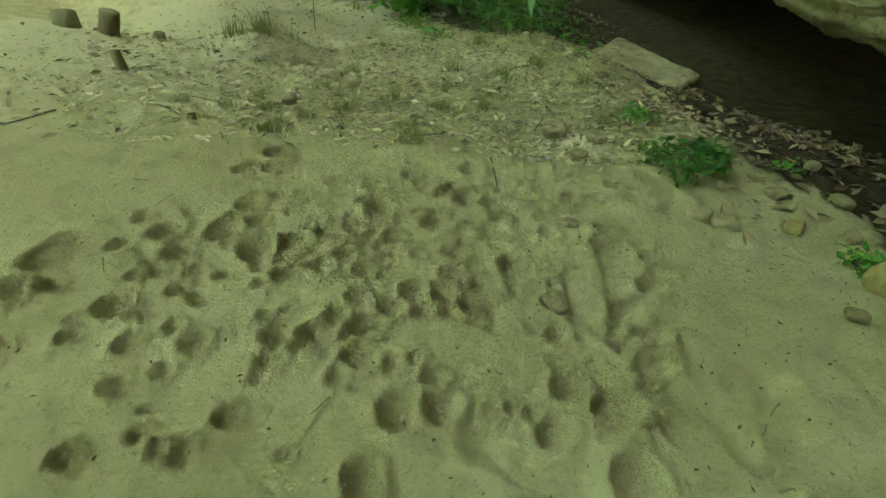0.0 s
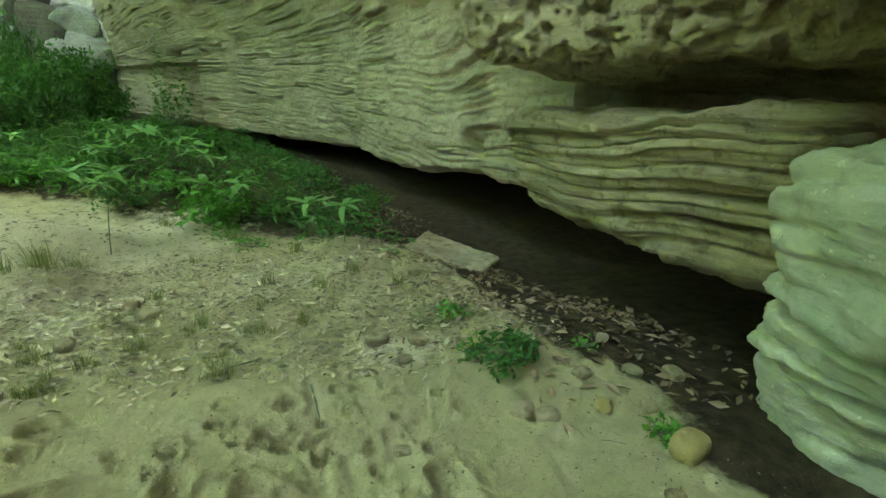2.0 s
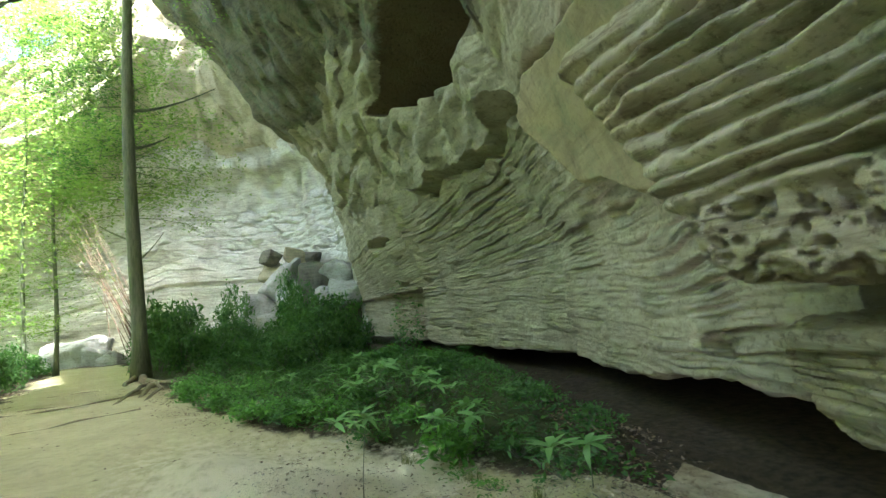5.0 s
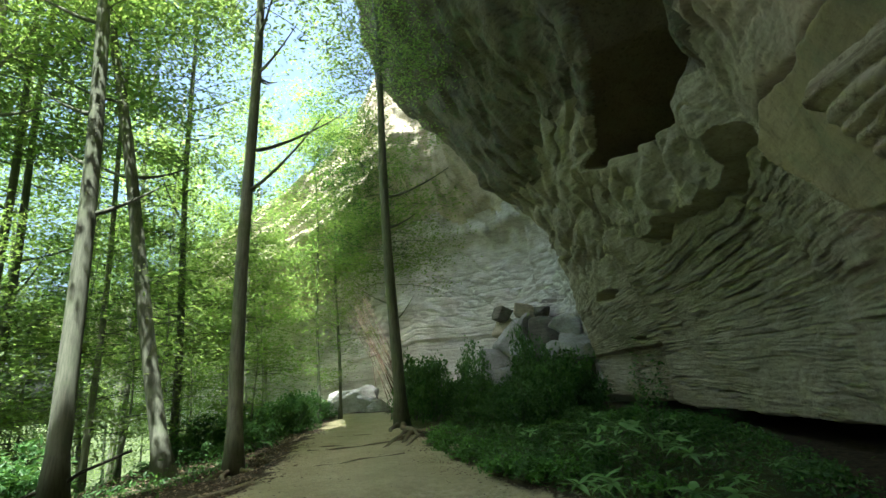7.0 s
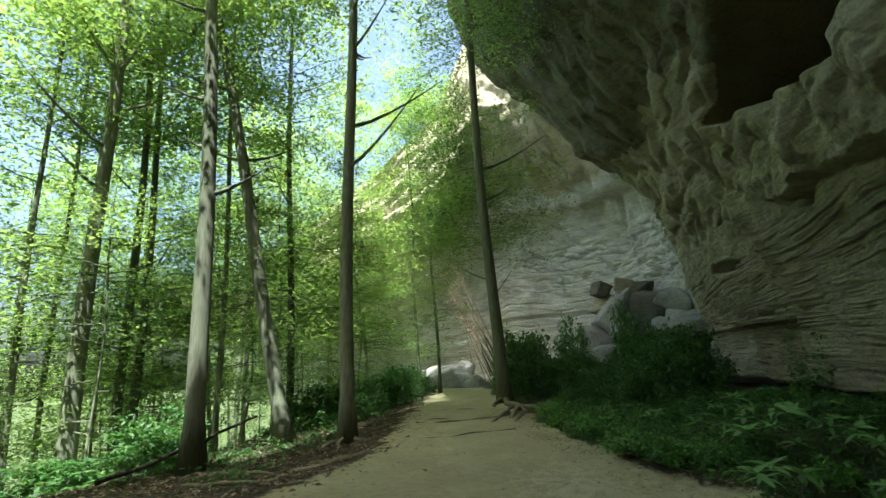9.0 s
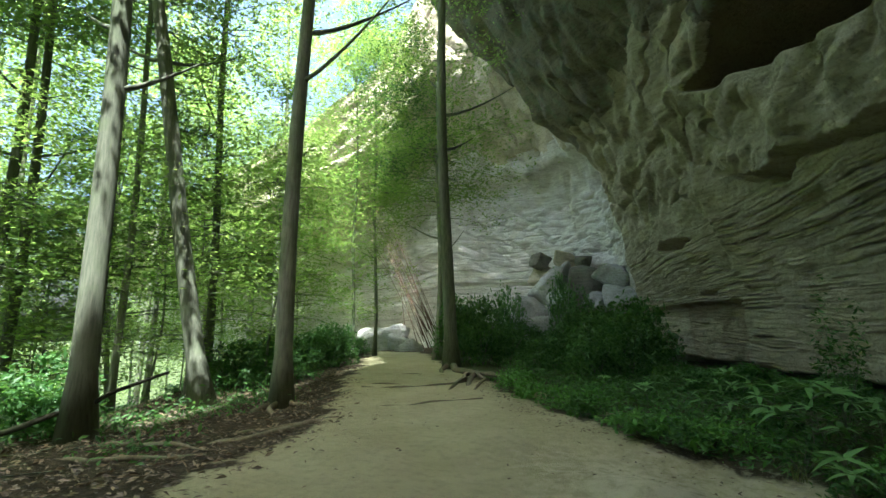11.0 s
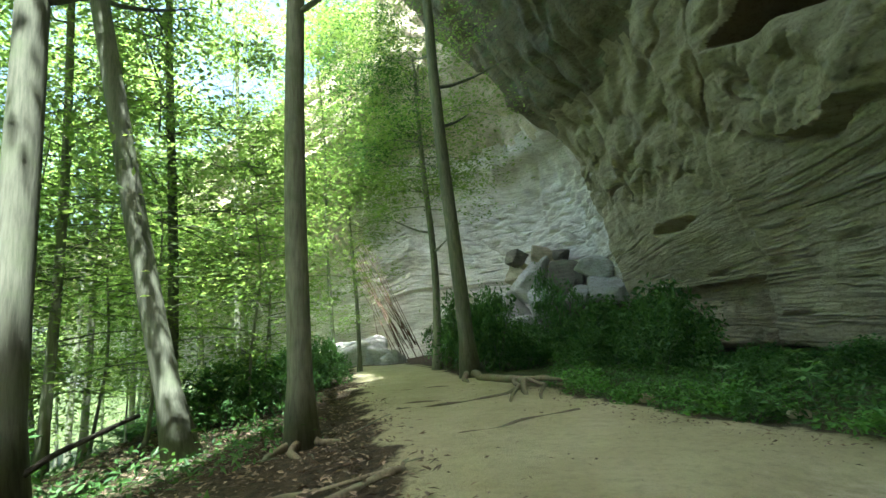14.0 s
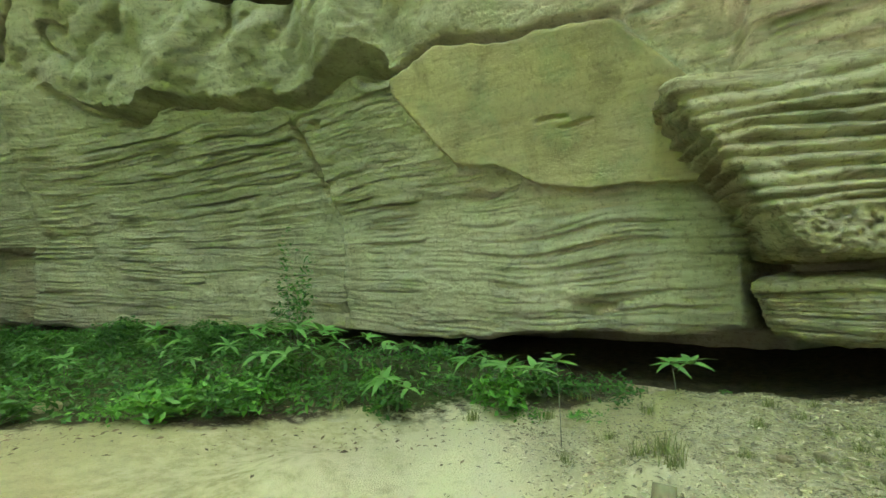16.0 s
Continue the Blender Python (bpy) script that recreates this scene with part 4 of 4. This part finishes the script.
stuff("leaf_litter", plants_mesh("leaf_litter", 16000, (-12, 0.5), (3, 15), path_bits, 0.03, 0.008, leaf_dry, 81, 0.2), "brown leaf bits scattered along the edge of the sand", "leaf litter")
stuff("bark_debris", plants_mesh("bark_debris", 17000, (-3.2, 1.8), (1.4, 5.6), debris_zone, 0.019, 0.006, leaf_debris, 8, 0.15), "small bark flakes and leaf bits on the sand", "debris")
stuff("leaf_litter", plants_mesh("leaf_litter", 4200, (-3.0, 1.6), (1.6, 5.2), debris_zone, 0.034, 0.008, leaf_debris, 28, 0.2), "grey-brown dead leaves scattered over the sand", "leaf litter")
stuff("bark_debris", plants_mesh("bark_debris", 2600, (-2.2, 1.8), (-0.5, 2.2), lambda x, y: 0.35 + 0.6 * step(0.2, 1.6, x), 0.008, 0.003, leaf_dry, 18, 0.1), "tiny dark flecks lying on the sand", "debris")


def blades(r, n, length, spread, width=0.004):
    vs, fs = [], []
    for k in range(n):
        a, l, lean = r.uniform(0, 6.28), length * r.uniform(0.5, 1.1), r.uniform(0.2, 0.9)
        o = np.array([r.normal(0, spread), r.normal(0, spread), 0])
        d, sdir = np.array([math.cos(a), math.sin(a), 0]), np.array([-math.sin(a), math.cos(a), 0])
        base = len(vs)
        for t in (0, 0.4, 0.75, 1.0):
            p = o + d * lean * l * t ** 1.7 + np.array([0, 0, l * (t - 0.35 * lean * t * t)])
            w = width * (1 - 0.85 * t)
            vs += [tuple(p - sdir * w), tuple(p + sdir * w)]
        for q in range(3):
            fs.append((base + 2 * q, base + 2 * q + 1, base + 2 * q + 3, base + 2 * q + 2))
    return vs, fs


GRASS = [mesh_from("grass_tuft", *blades(np.random.default_rng(500 + k), 46, 0.16, 0.04), leaf_grass, False) for k in range(3)]


def grass(x, y, size, k):
    ob = new("grass_tuft", GRASS[k % 3])
    ob.location, ob.scale, ob.rotation_euler = (x, y, float(ground_height(x, y)) - 0.005), (size, size, size), (0, 0, k * 1.7)
    return tagged(ob, "thin dry green grass tuft growing in sand", "grass", group="grass tufts")


for k, (x, y, q) in enumerate(((-0.36, 1.9, 1.0), (-1.75, 3.85, 1.5), (-1.6, 4.1, 1.3), (-1.95, 3.7, 1.2), (-2.0, 4.6, 0.9), (-0.76, 4.7, 0.8), (-1.06, 2.2, 0.7), (-0.8, 2.35, 0.8), (-0.5, 2.6, 0.8),
                               (-0.2, 2.4, 0.7), (0.1, 2.5, 0.7), (-1.3, 2.3, 0.8), (0.3, 3.1, 0.9), (-0.1, 3.4, 1.0), (0.6, 3.4, 0.9), (-0.9, 3.4, 0.8), (-3.4, 3.8, 1.0), (0.2, 4.6, 1.2), (-0.4, 5.6, 1.2), (0.5, 5.6, 1.3), (-1.2, 6.2, 1.2), (-2.3, 7.4, 1.3), (-3.3, 8.2, 1.3), (0.9, 3.0, 0.8))):
    grass(x, y, q, k)
r = np.random.default_rng(71)
for k in range(46):
    grass(r.normal(-0.6, 0.7), r.uniform(1.95, 2.9), r.uniform(0.25, 0.55), k)


def leaf_blade(length, width, droop):
    """A long leaf with a folded midrib."""
    vs, fs = [], []
    for i, t in enumerate(np.linspace(0, 1, 6)):
        w = width * math.sin(math.pi * min(1, 0.08 + 0.92 * t) ** 0.8) * 0.5 + 0.002
        z = -droop * length * t * t
        vs += [(t * length, -w, z + 0.25 * w), (t * length, 0, z), (t * length, w, z + 0.25 * w)]
    for i in range(5):
        for q in (0, 1):
            a = 3 * i + q
            fs.append((a, a + 3, a + 4, a + 1))
    return vs, fs


LAUREL = [mesh_from("leaf", *leaf_blade(0.20, 0.055, d), leaf_laurel) for d in (0.15, 0.35, 0.6)]


def laurel(x, y, h, whorls=1, size=1.0, k=0, lean=0.1):
    """A young evergreen: a bare stem with whorls of long leaves."""
    r = np.random.default_rng(700 + k)
    root = new("laurel_plant", None)
    root.location = (x, y, float(ground_height(x, y)) - 0.02)
    m = np.linspace(0, 1, 6)
    a0 = r.uniform(0, 6.28)
    top = np.stack([lean * h * m ** 2 * math.cos(a0), lean * h * m ** 2 * math.sin(a0), h * m], 1)
    pieces = [tube(top, 0.006 * (1 - 0.5 * m), 6)]
    tips = [top[-1]]
    for w in range(1, whorls):
        a, t = a0 + 2.2 * w, r.integers(2, 5)
        q = np.linspace(0, 1, 4)[:, None]
        br = top[t] + q * np.array([math.cos(a) * 0.3 * size, math.sin(a) * 0.3 * size, 0.14]) * r.uniform(0.6, 1.2)
        pieces.append(tube(br, [0.006, 0.005, 0.004, 0.003], 5))
        tips.append(br[-1])
    part("stem", mesh_from("stem", *join(pieces), bark), root)
    for tip in tips:
        n = r.integers(8, 12)
        for q in range(n):
            lf = part("leaf", LAUREL[r.integers(0, 3)], root)
            lf.location = Vector(tip) - Vector((0, 0, 0.02 * r.random()))
            lf.rotation_euler = (r.normal(0, 0.2), r.uniform(-0.75, 0.15), 6.28 * q / n + r.normal(0, 0.2))
            g = size * r.uniform(0.75, 1.15)
            lf.scale = (g, g, g)
    return tagged(root, "young evergreen plant with whorls of long glossy leaves", "plant", group="young laurel plants")


for k, (x, y, h, w, q) in enumerate(((0.7, 4.4, 0.4, 2, 1.4), (-0.38, 6.35, 0.5, 3, 1.5), (-1.52, 4.87, 0.85, 2, 1.2), (-1.9, 8.7, 0.75, 4, 1.5), (-1.9, 6.9, 0.5, 2, 1.3), (-0.38, 6.9, 0.42, 2, 1.0), (-0.2, 6.75, 0.3, 1, 0.8), (-1.5, 9.0, 0.55, 2, 1.2), (-0.95, 7.9, 0.55, 2, 1.1), (-2.3, 9.4, 0.7, 4, 1.4), (-2.0, 8.5, 0.5, 3, 1.3), (-1.3, 8.6, 0.5, 3, 1.2),
                                     (-3.2, 9.8, 0.5, 3, 1.2), (-4.2, 10.6, 0.45, 2, 1.1), (-2.8, 11.2, 0.7, 4, 1.4), (-1.2, 10.8, 0.6, 3, 1.2), (-0.6, 8.2, 0.35, 2, 0.9), (0.2, 7.4, 0.4, 2, 0.9), (-5.2, 11.6, 0.5, 2, 1.1), (-3.9, 12.6, 0.6, 3, 1.2))):
    laurel(x, y, h, w, q, k)


def clump(name, x, y, width, height, count, size, seed, label, mat=None):
    """A low clump of small leaves on short stalks."""
    r = np.random.default_rng(seed)
    root = new(name, None)
    root.location = (x, y, float(ground_height(x, y)) - 0.01)
    a, d = r.uniform(0, 6.28, 16), width * np.sqrt(r.uniform(0, 1, 16))
    cen = np.stack([np.cos(a) * d, np.sin(a) * d, height * (1.05 - 0.7 * (d / width) ** 2) * r.uniform(0.5, 1, 16)], 1)
    v, f = leaf_cloud(r, cen, (width * 0.2, width * 0.2, height * 0.15), count, size)
    part("foliage", mesh_from("foliage", v.tolist(), f.tolist(), mat or leaf_bright, False), root)
    m = np.linspace(0, 1, 4)[:, None]
    for c in cen:
        part("stem", mesh_from("stem", *tube(m * c, [0.004, 0.003, 0.003, 0.002], 5), bark), root)
    return tagged(root, label, "plant")


clump("fern", 1.11, 1.56, 0.2, 0.17, 420, 0.03, 31, "small bright green fern clump on the sand bank", leaf_low)
clump("seedling", 1.05, 2.23, 0.12, 0.09, 70, 0.03, 32, "few-leaved green seedling in a mossy hollow")
clump("seedling", 1.68, 1.6, 0.09, 0.06, 50, 0.022, 33, "tiny green seedling at the shaded bank")
clump("seedling", 1.5, 0.78, 0.1, 0.08, 60, 0.03, 34, "small dark green seedling beside a yellow stone")
clump("seedling", 1.05, 3.9, 0.1, 0.08, 50, 0.02, 35, "small green seedling among fallen leaves")
clump("seedling", -0.2, 5.2, 0.25, 0.12, 130, 0.03, 36, "low green seedlings creeping over sand")
clump("seedling", -0.55, 5.8, 0.3, 0.14, 150, 0.03, 37, "low green seedlings creeping over sand")
clump("sapling", -1.5, 9.5, 0.32, 2.0, 700, 0.045, 38, "slender feathery green sapling before the wall", leaf_low)
clump("fern", 1.5, 7.6, 0.5, 0.35, 600, 0.045, 39, "green ferns at the edge of the dark gap", leaf_low)
clump("fern", 0.6, 8.4, 0.5, 0.35, 500, 0.045, 40, "green ferns at the edge of the dark gap", leaf_low)


r = np.random.default_rng(123)
for k in range(26):
    x = r.uniform(-7.8, 0.9)
    y = float(veg_edge(x)) + abs(r.normal(0.5, 0.8))
    clump("fern", x, y, r.uniform(0.22, 0.5), r.uniform(0.22, 0.5), 260, r.uniform(0.04, 0.07), 400 + k, "leafy green plant clump at the sand's edge", leaf_bright if k % 3 else leaf_low)


# ---- stones, roots and wood ----
def stone(name, size, loc, turn, mat, n, label, category="stone", seed=0, power=3.0, rough=None, sink=0.25):
    z = float(ground_height(loc[0], loc[1]))
    ob = rounded_block(name, size, (loc[0], loc[1], z + size[2] * (1 - sink) if len(loc) < 3 else loc[2]), turn, mat, n, power, rough if rough is not None else size[2] * 0.25, 0, 0.16, 0, 99, seed)
    return tagged(ob, label, category)


stone("flat_rock", (0.56, 0.3, 0.085), (2.15, 4.95), (6, 8, -48), rock_near, 44, "flat tan sandstone slab lying in dead leaves", "rock", 51, 14, 0.055, 0.2)
stone("stone", (0.095, 0.065, 0.05), (1.5, 0.62), (0, 0, 20), stone_yellow, 16, "rounded yellow sandstone cobble on the bank", "stone", 52)
stone("stone", (0.05, 0.04, 0.03), (1.36, 1.0), (0, 0, 50), stone_yellow, 12, "small pale yellow stone on the sand", "stone", 53)
for k, (x, y, q) in enumerate(((1.05, 1.0, 0.045), (0.95, 1.06, 0.05), (0.52, 2.12, 0.07), (0.75, 2.0, 0.05), (1.2, 0.4, 0.03), (1.45, 1.3, 0.045), (1.6, 0.95, 0.035), (1.75, 1.25, 0.04), (0.4, 1.75, 0.03), (0.62, 1.85, 0.04),
                               (-0.85, 2.85, 0.06), (-1.0, 3.1, 0.05), (0.2, 0.45, 0.03), (0.35, 0.95, 0.03), (1.1, 3.2, 0.05), (1.3, 2.9, 0.04), (-1.2, 2.45, 0.05), (-6.4, 11.0, 0.12), (-4.6, 9.5, 0.1), (1.9, 1.7, 0.04), (2.0, 1.2, 0.05), (1.7, 2.4, 0.04))):
    stone("stone", (q * 1.3, q, q * 0.6), (x, y), (0, 0, 40 * k), rock_near, 10, "small weathered sandstone pebble lying on sand", "stone", 60 + k)

def crag(size, loc, turn, mat, seed, label):
    """A broken boulder: a ball cut by planes, with worn edges and grain."""
    n, g = 30, np.random.default_rng(seed)
    u = np.linspace(-1, 1, n)
    A, B = np.meshgrid(u, u, indexing="ij")
    vs, fs = [], []
    for axis in range(3):
        for sgn in (-1, 1):
            p = np.empty((n, n, 3))
            p[..., axis], p[..., (axis + 1) % 3], p[..., (axis + 2) % 3] = sgn, A, B
            idx = np.arange(n * n).reshape(n, n) + len(vs) * n * n
            q = np.stack([idx[:-1, :-1], idx[1:, :-1], idx[1:, 1:], idx[:-1, 1:]], -1).reshape(-1, 4)
            fs.append(q if sgn > 0 else q[:, ::-1])
            vs.append(p.reshape(-1, 3))
    d = np.concatenate(vs)
    d /= np.linalg.norm(d, axis=1, keepdims=True)
    planes = np.concatenate([np.eye(3), -np.eye(3), g.normal(0, 1, (7, 3))])
    planes += g.normal(0, 0.3, planes.shape)
    planes /= np.linalg.norm(planes, axis=1, keepdims=True)
    k = np.maximum(d @ planes.T, 1e-3) / g.uniform(0.75, 1.05, len(planes))
    p = d / ((k ** 12).sum(1) ** (1 / 12))[:, None]
    m = np.array(pose(0, 0, 0, *turn).to_3x3())
    p = (p * np.array(size)) @ m.T + np.array(loc)
    x, y, z = p.T
    p = p + (d @ m.T) * (0.1 * fbm(x * 1.5, y * 1.5, z * 1.5, 4, seed) + 0.04 * fbm(x * 6, y * 6, z * 6, 3, seed + 1))[:, None]
    me = mesh_from("boulder", p.tolist(), np.concatenate(fs).tolist(), mat)
    bm = bmesh.new()
    bm.from_mesh(me)
    bmesh.ops.remove_doubles(bm, verts=bm.verts, dist=0.002)
    bm.to_mesh(me)
    bm.free()
    return tagged(new("boulder", me), label, "boulder")


PILE = (((-15.5, 39.0, 6.75), (0.75, 0.7, 0.7), (0, 35, 40), rock_dark), ((-13.8, 39.5, 6.8), (0.85, 0.8, 0.8), (0, 0, 30), rock_wall), ((-12.5, 39.8, 6.5), (0.8, 0.7, 0.75), (0, 15, 60), rock_dark),
        ((-14.6, 38.7, 4.9), (1.15, 1.0, 1.9), (0, 38, 8), rock_pile), ((-13.5, 37.6, 2.9), (1.2, 1.0, 1.5), (0, -20, 30), rock_pile), ((-12.0, 38.8, 4.6), (1.4, 1.2, 1.8), (0, 8, 0), rock_dark),
        ((-9.6, 37.2, 5.1), (1.35, 1.0, 0.95), (0, 28, 0), rock_pile), ((-8.6, 36.2, 3.3), (1.5, 1.1, 1.0), (0, -14, 20), rock_pile), ((-10.7, 36.8, 3.3), (0.95, 0.9, 0.75), (0, 20, 50), rock_pile),
        ((-15.2, 39.6, 5.4), (1.3, 1.1, 1.0), (0, 10, 0), rock_wall), ((-16.6, 38.2, 2.0), (1.7, 1.3, 2.2), (0, 12, 0), rock_pile), ((-11.8, 38.6, 1.6), (2.4, 1.8, 2.2), (0, 0, 20), rock_dark),
        ((-9.0, 37.4, 1.2), (2.0, 1.6, 1.8), (0, 10, 40), rock_dark), ((-14.8, 37.4, 0.8), (1.8, 1.4, 1.5), (0, 0, 10), rock_pile),
        ((-22.8, 28.4, 0.5), (1.6, 1.2, 1.1), (0, -32, 10), rock_pile), ((-21.2, 27.6, 0.2), (1.0, 0.9, 0.8), (0, 22, 40), rock_pile), ((-24.8, 30.0, 0.3), (1.7, 1.4, 1.2), (0, 0, 60), rock_pile), ((-20.2, 27.4, 0.0), (0.8, 0.7, 0.5), (0, 12, 80), rock_pile))
for k, (loc, size, turn, mat) in enumerate(PILE):
    crag(size, loc, turn, mat, 90 + k, "large broken sandstone boulder fallen before the far wall")


def root_piece(pts, r0, r1, sides=8, label="bare brown tree root across the sandy path", mat=None):
    p = np.array([(x, y, float(ground_height(x, y)) + 0.6 * h - 0.35 * r0 - (0.75 * r0 if h < 0.05 else 0)) for x, y, h in pts])
    t = np.linspace(0, len(p) - 1, 6 * len(p))
    q = np.stack([np.interp(t, range(len(p)), p[:, i]) for i in range(3)], 1)
    q[1:-1] = (q[:-2] + q[1:-1] + q[2:]) / 3
    q += 0.05 * np.stack([np.sin(t * 5 + p[0][0]), np.cos(t * 4), 0.3 * np.sin(t * 7)], 1)
    v, f = tube(q, np.linspace(r0, r1, len(q)), sides)
    return tagged(new("tree_root", mesh_from("tree_root", [tuple(a) for a in v], f, mat or bark_root)), label, "root", group="bare tree roots")


for pts, a, b in ((((-8.8, 8.4, 0.0), (-8.2, 9.2, 0.03), (-7.4, 10.2, 0.0)), 0.03, 0.05), (((-10.9, 10.5, 0.0), (-10.2, 11.0, 0.03), (-9.4, 11.8, 0.02), (-9.0, 13.0, 0.1)), 0.03, 0.06),
                  (((-10.0, 8.3, 0.0), (-9.2, 8.4, 0.02)), 0.03, 0.02), (((-11.8, 11.2, 0.0), (-10.8, 11.3, 0.03), (-9.9, 11.9, 0.0)), 0.03, 0.03), (((-12.6, 13.6, 0.0), (-11.6, 13.9, 0.03), (-10.6, 14.4, 0.02)), 0.04, 0.03),
                  (((-11.4, 16.3, 0.25), (-10.6, 15.4, 0.15), (-9.4, 14.0, 0.3), (-8.9, 12.9, 0.35), (-8.7, 12.0, 0.0)), 0.12, 0.06), (((-9.4, 13.8, 0.28), (-8.6, 13.4, 0.4), (-8.0, 13.0, 0.1)), 0.06, 0.04),
                  (((-9.2, 13.2, 0.35), (-8.9, 12.3, 0.3), (-8.8, 11.2, 0.0)), 0.06, 0.03), (((-9.0, 13.4, 0.35), (-8.4, 12.6, 0.25), (-8.3, 11.6, 0.0)), 0.05, 0.03), (((-8.7, 13.2, 0.35), (-7.6, 13.1, 0.3), (-7.2, 12.6, 0.0)), 0.05, 0.03),
                  (((-11.7, 16.4, 0.3), (-11.2, 15.3, 0.06), (-10.9, 14.4, 0.0)), 0.1, 0.04), (((-11.5, 8.5, 0.3), (-11.1, 8.0, 0.08), (-10.6, 7.4, 0.0)), 0.08, 0.03), (((-11.5, 8.5, 0.3), (-11.6, 8.0, 0.06), (-11.7, 7.5, 0.0)), 0.08, 0.03),
                  (((-11.4, 8.6, 0.3), (-10.9, 8.6, 0.05), (-10.5, 8.5, 0.0)), 0.07, 0.03), (((-9.9, 5.6, 0.02), (-9.1, 6.1, 0.06), (-8.7, 6.7, 0.06), (-8.8, 7.2, 0.0)), 0.06, 0.05), (((-10.2, 6.3, 0.02), (-9.2, 6.6, 0.05), (-8.6, 7.2, 0.02)), 0.04, 0.03),
                  (((-11.5, 4.9, 0.05), (-10.4, 5.4, 0.08), (-9.3, 5.3, 0.0)), 0.05, 0.03), (((-11.2, 4.2, 0.03), (-10.0, 4.5, 0.08), (-9.0, 5.0, 0.02)), 0.045, 0.03)):
    root_piece(pts, a, b)
root_piece(((-12.4, 3.2, 0.0), (-11.6, 3.7, 0.03), (-10.9, 3.8, 0.0)), 0.1, 0.08, 12, "dark fallen log on the litter beside the path", bark_dark)
root_piece(((-13.6, 3.6, 0.2), (-13.1, 4.9, 0.75), (-12.7, 5.6, 1.2), (-12.6, 6.6, 1.7)), 0.06, 0.03, 8, "dark dead branch leaning against a trunk", bark_dark)


def twig(x, y, length, ang, rad, lift=0.004, label="thin dry twig lying on the sand"):
    t = np.linspace(0, 1, 6)
    px, py = x + np.cos(ang) * length * t, y + np.sin(ang) * length * t + 0.04 * length * np.sin(t * 5)
    v, f = tube(np.stack([px, py, ground_height(px, py) + rad + lift], 1), rad * (1 - 0.5 * t), 6)
    return tagged(new("twig", mesh_from("twig", [tuple(a) for a in v], f, bark)), label, "twig", group="fallen twigs")


r = np.random.default_rng(44)
twig(0.06, 1.55, 0.34, -1.55, 0.007, -0.008)
for k in range(26):
    twig(r.uniform(-2.6, 1.0), r.uniform(1.9, 4.6), r.uniform(0.1, 0.4), r.uniform(0, 6.28), r.uniform(0.003, 0.007))
for k in range(14):
    twig(r.uniform(-2.0, 1.2), r.uniform(-0.3, 1.9), r.uniform(0.06, 0.2), r.uniform(0, 6.28), r.uniform(0.0015, 0.003), 0.001)
for k in range(24):
    twig(r.uniform(-13.5, -10.4), r.uniform(2.5, 9), r.uniform(0.3, 1.2), r.uniform(0, 6.28), r.uniform(0.006, 0.016))


def stump(x, y, rad, h, tilt, k):
    pts = np.array([(0, 0, -0.05), (0, 0, 0.02), (tilt * h * 0.5, 0, h * 0.5), (tilt * h, 0, h), (tilt * h, 0, h + 0.002)])
    v, f = tube(pts, [rad * 1.15, rad * 1.05, rad, rad * 0.95, 0.002], 12)
    ob = new("tree_stump", mesh_from("tree_stump", [tuple(a) for a in v], f, bark_root))
    ob.location, ob.rotation_euler = (x, y, float(ground_height(x, y))), (0, 0, k * 2.0)
    return tagged(ob, "short sawn sapling stump standing in the sand", "stump", group="sapling stumps")


for k, (x, y, a, h, t) in enumerate(((-2.9, 3.52, 0.075, 0.17, 0.35), (-3.15, 3.42, 0.09, 0.09, 0.5), (-2.34, 2.62, 0.035, 0.13, 0.1), (-2.65, 3.8, 0.05, 0.06, 0.2))):
    stump(x, y, a, h, t, k)


def dead_fan():
    """Dead straight branches of a fallen crown leaning before the far wall."""
    r = np.random.default_rng(21)
    root = new("fallen_branch", None)
    g = float(ground_height(-22.8, 34))
    root.location = (-22.8, 34, g)
    for k in range(22):
        t = np.linspace(0, 1, 5)[:, None]
        a = np.array([r.normal(0, 0.6), r.normal(0, 0.5), r.uniform(-0.3, 1.4)])
        b = np.array([-6.0 + r.normal(0, 1.2), r.normal(0, 0.8), 11.3 - g + r.normal(0, 1.1)])
        part("branch", mesh_from("branch", *tube(a + (b - a) * t * r.uniform(0.7, 1.0) + np.array([0, 0, 0.8]) * (t - t * t), np.linspace(0.035, 0.01, 5), 5), bark_red), root)
    tagged(root, "reddish dead branches of a fallen tree crown", "dead branch")


dead_fan()
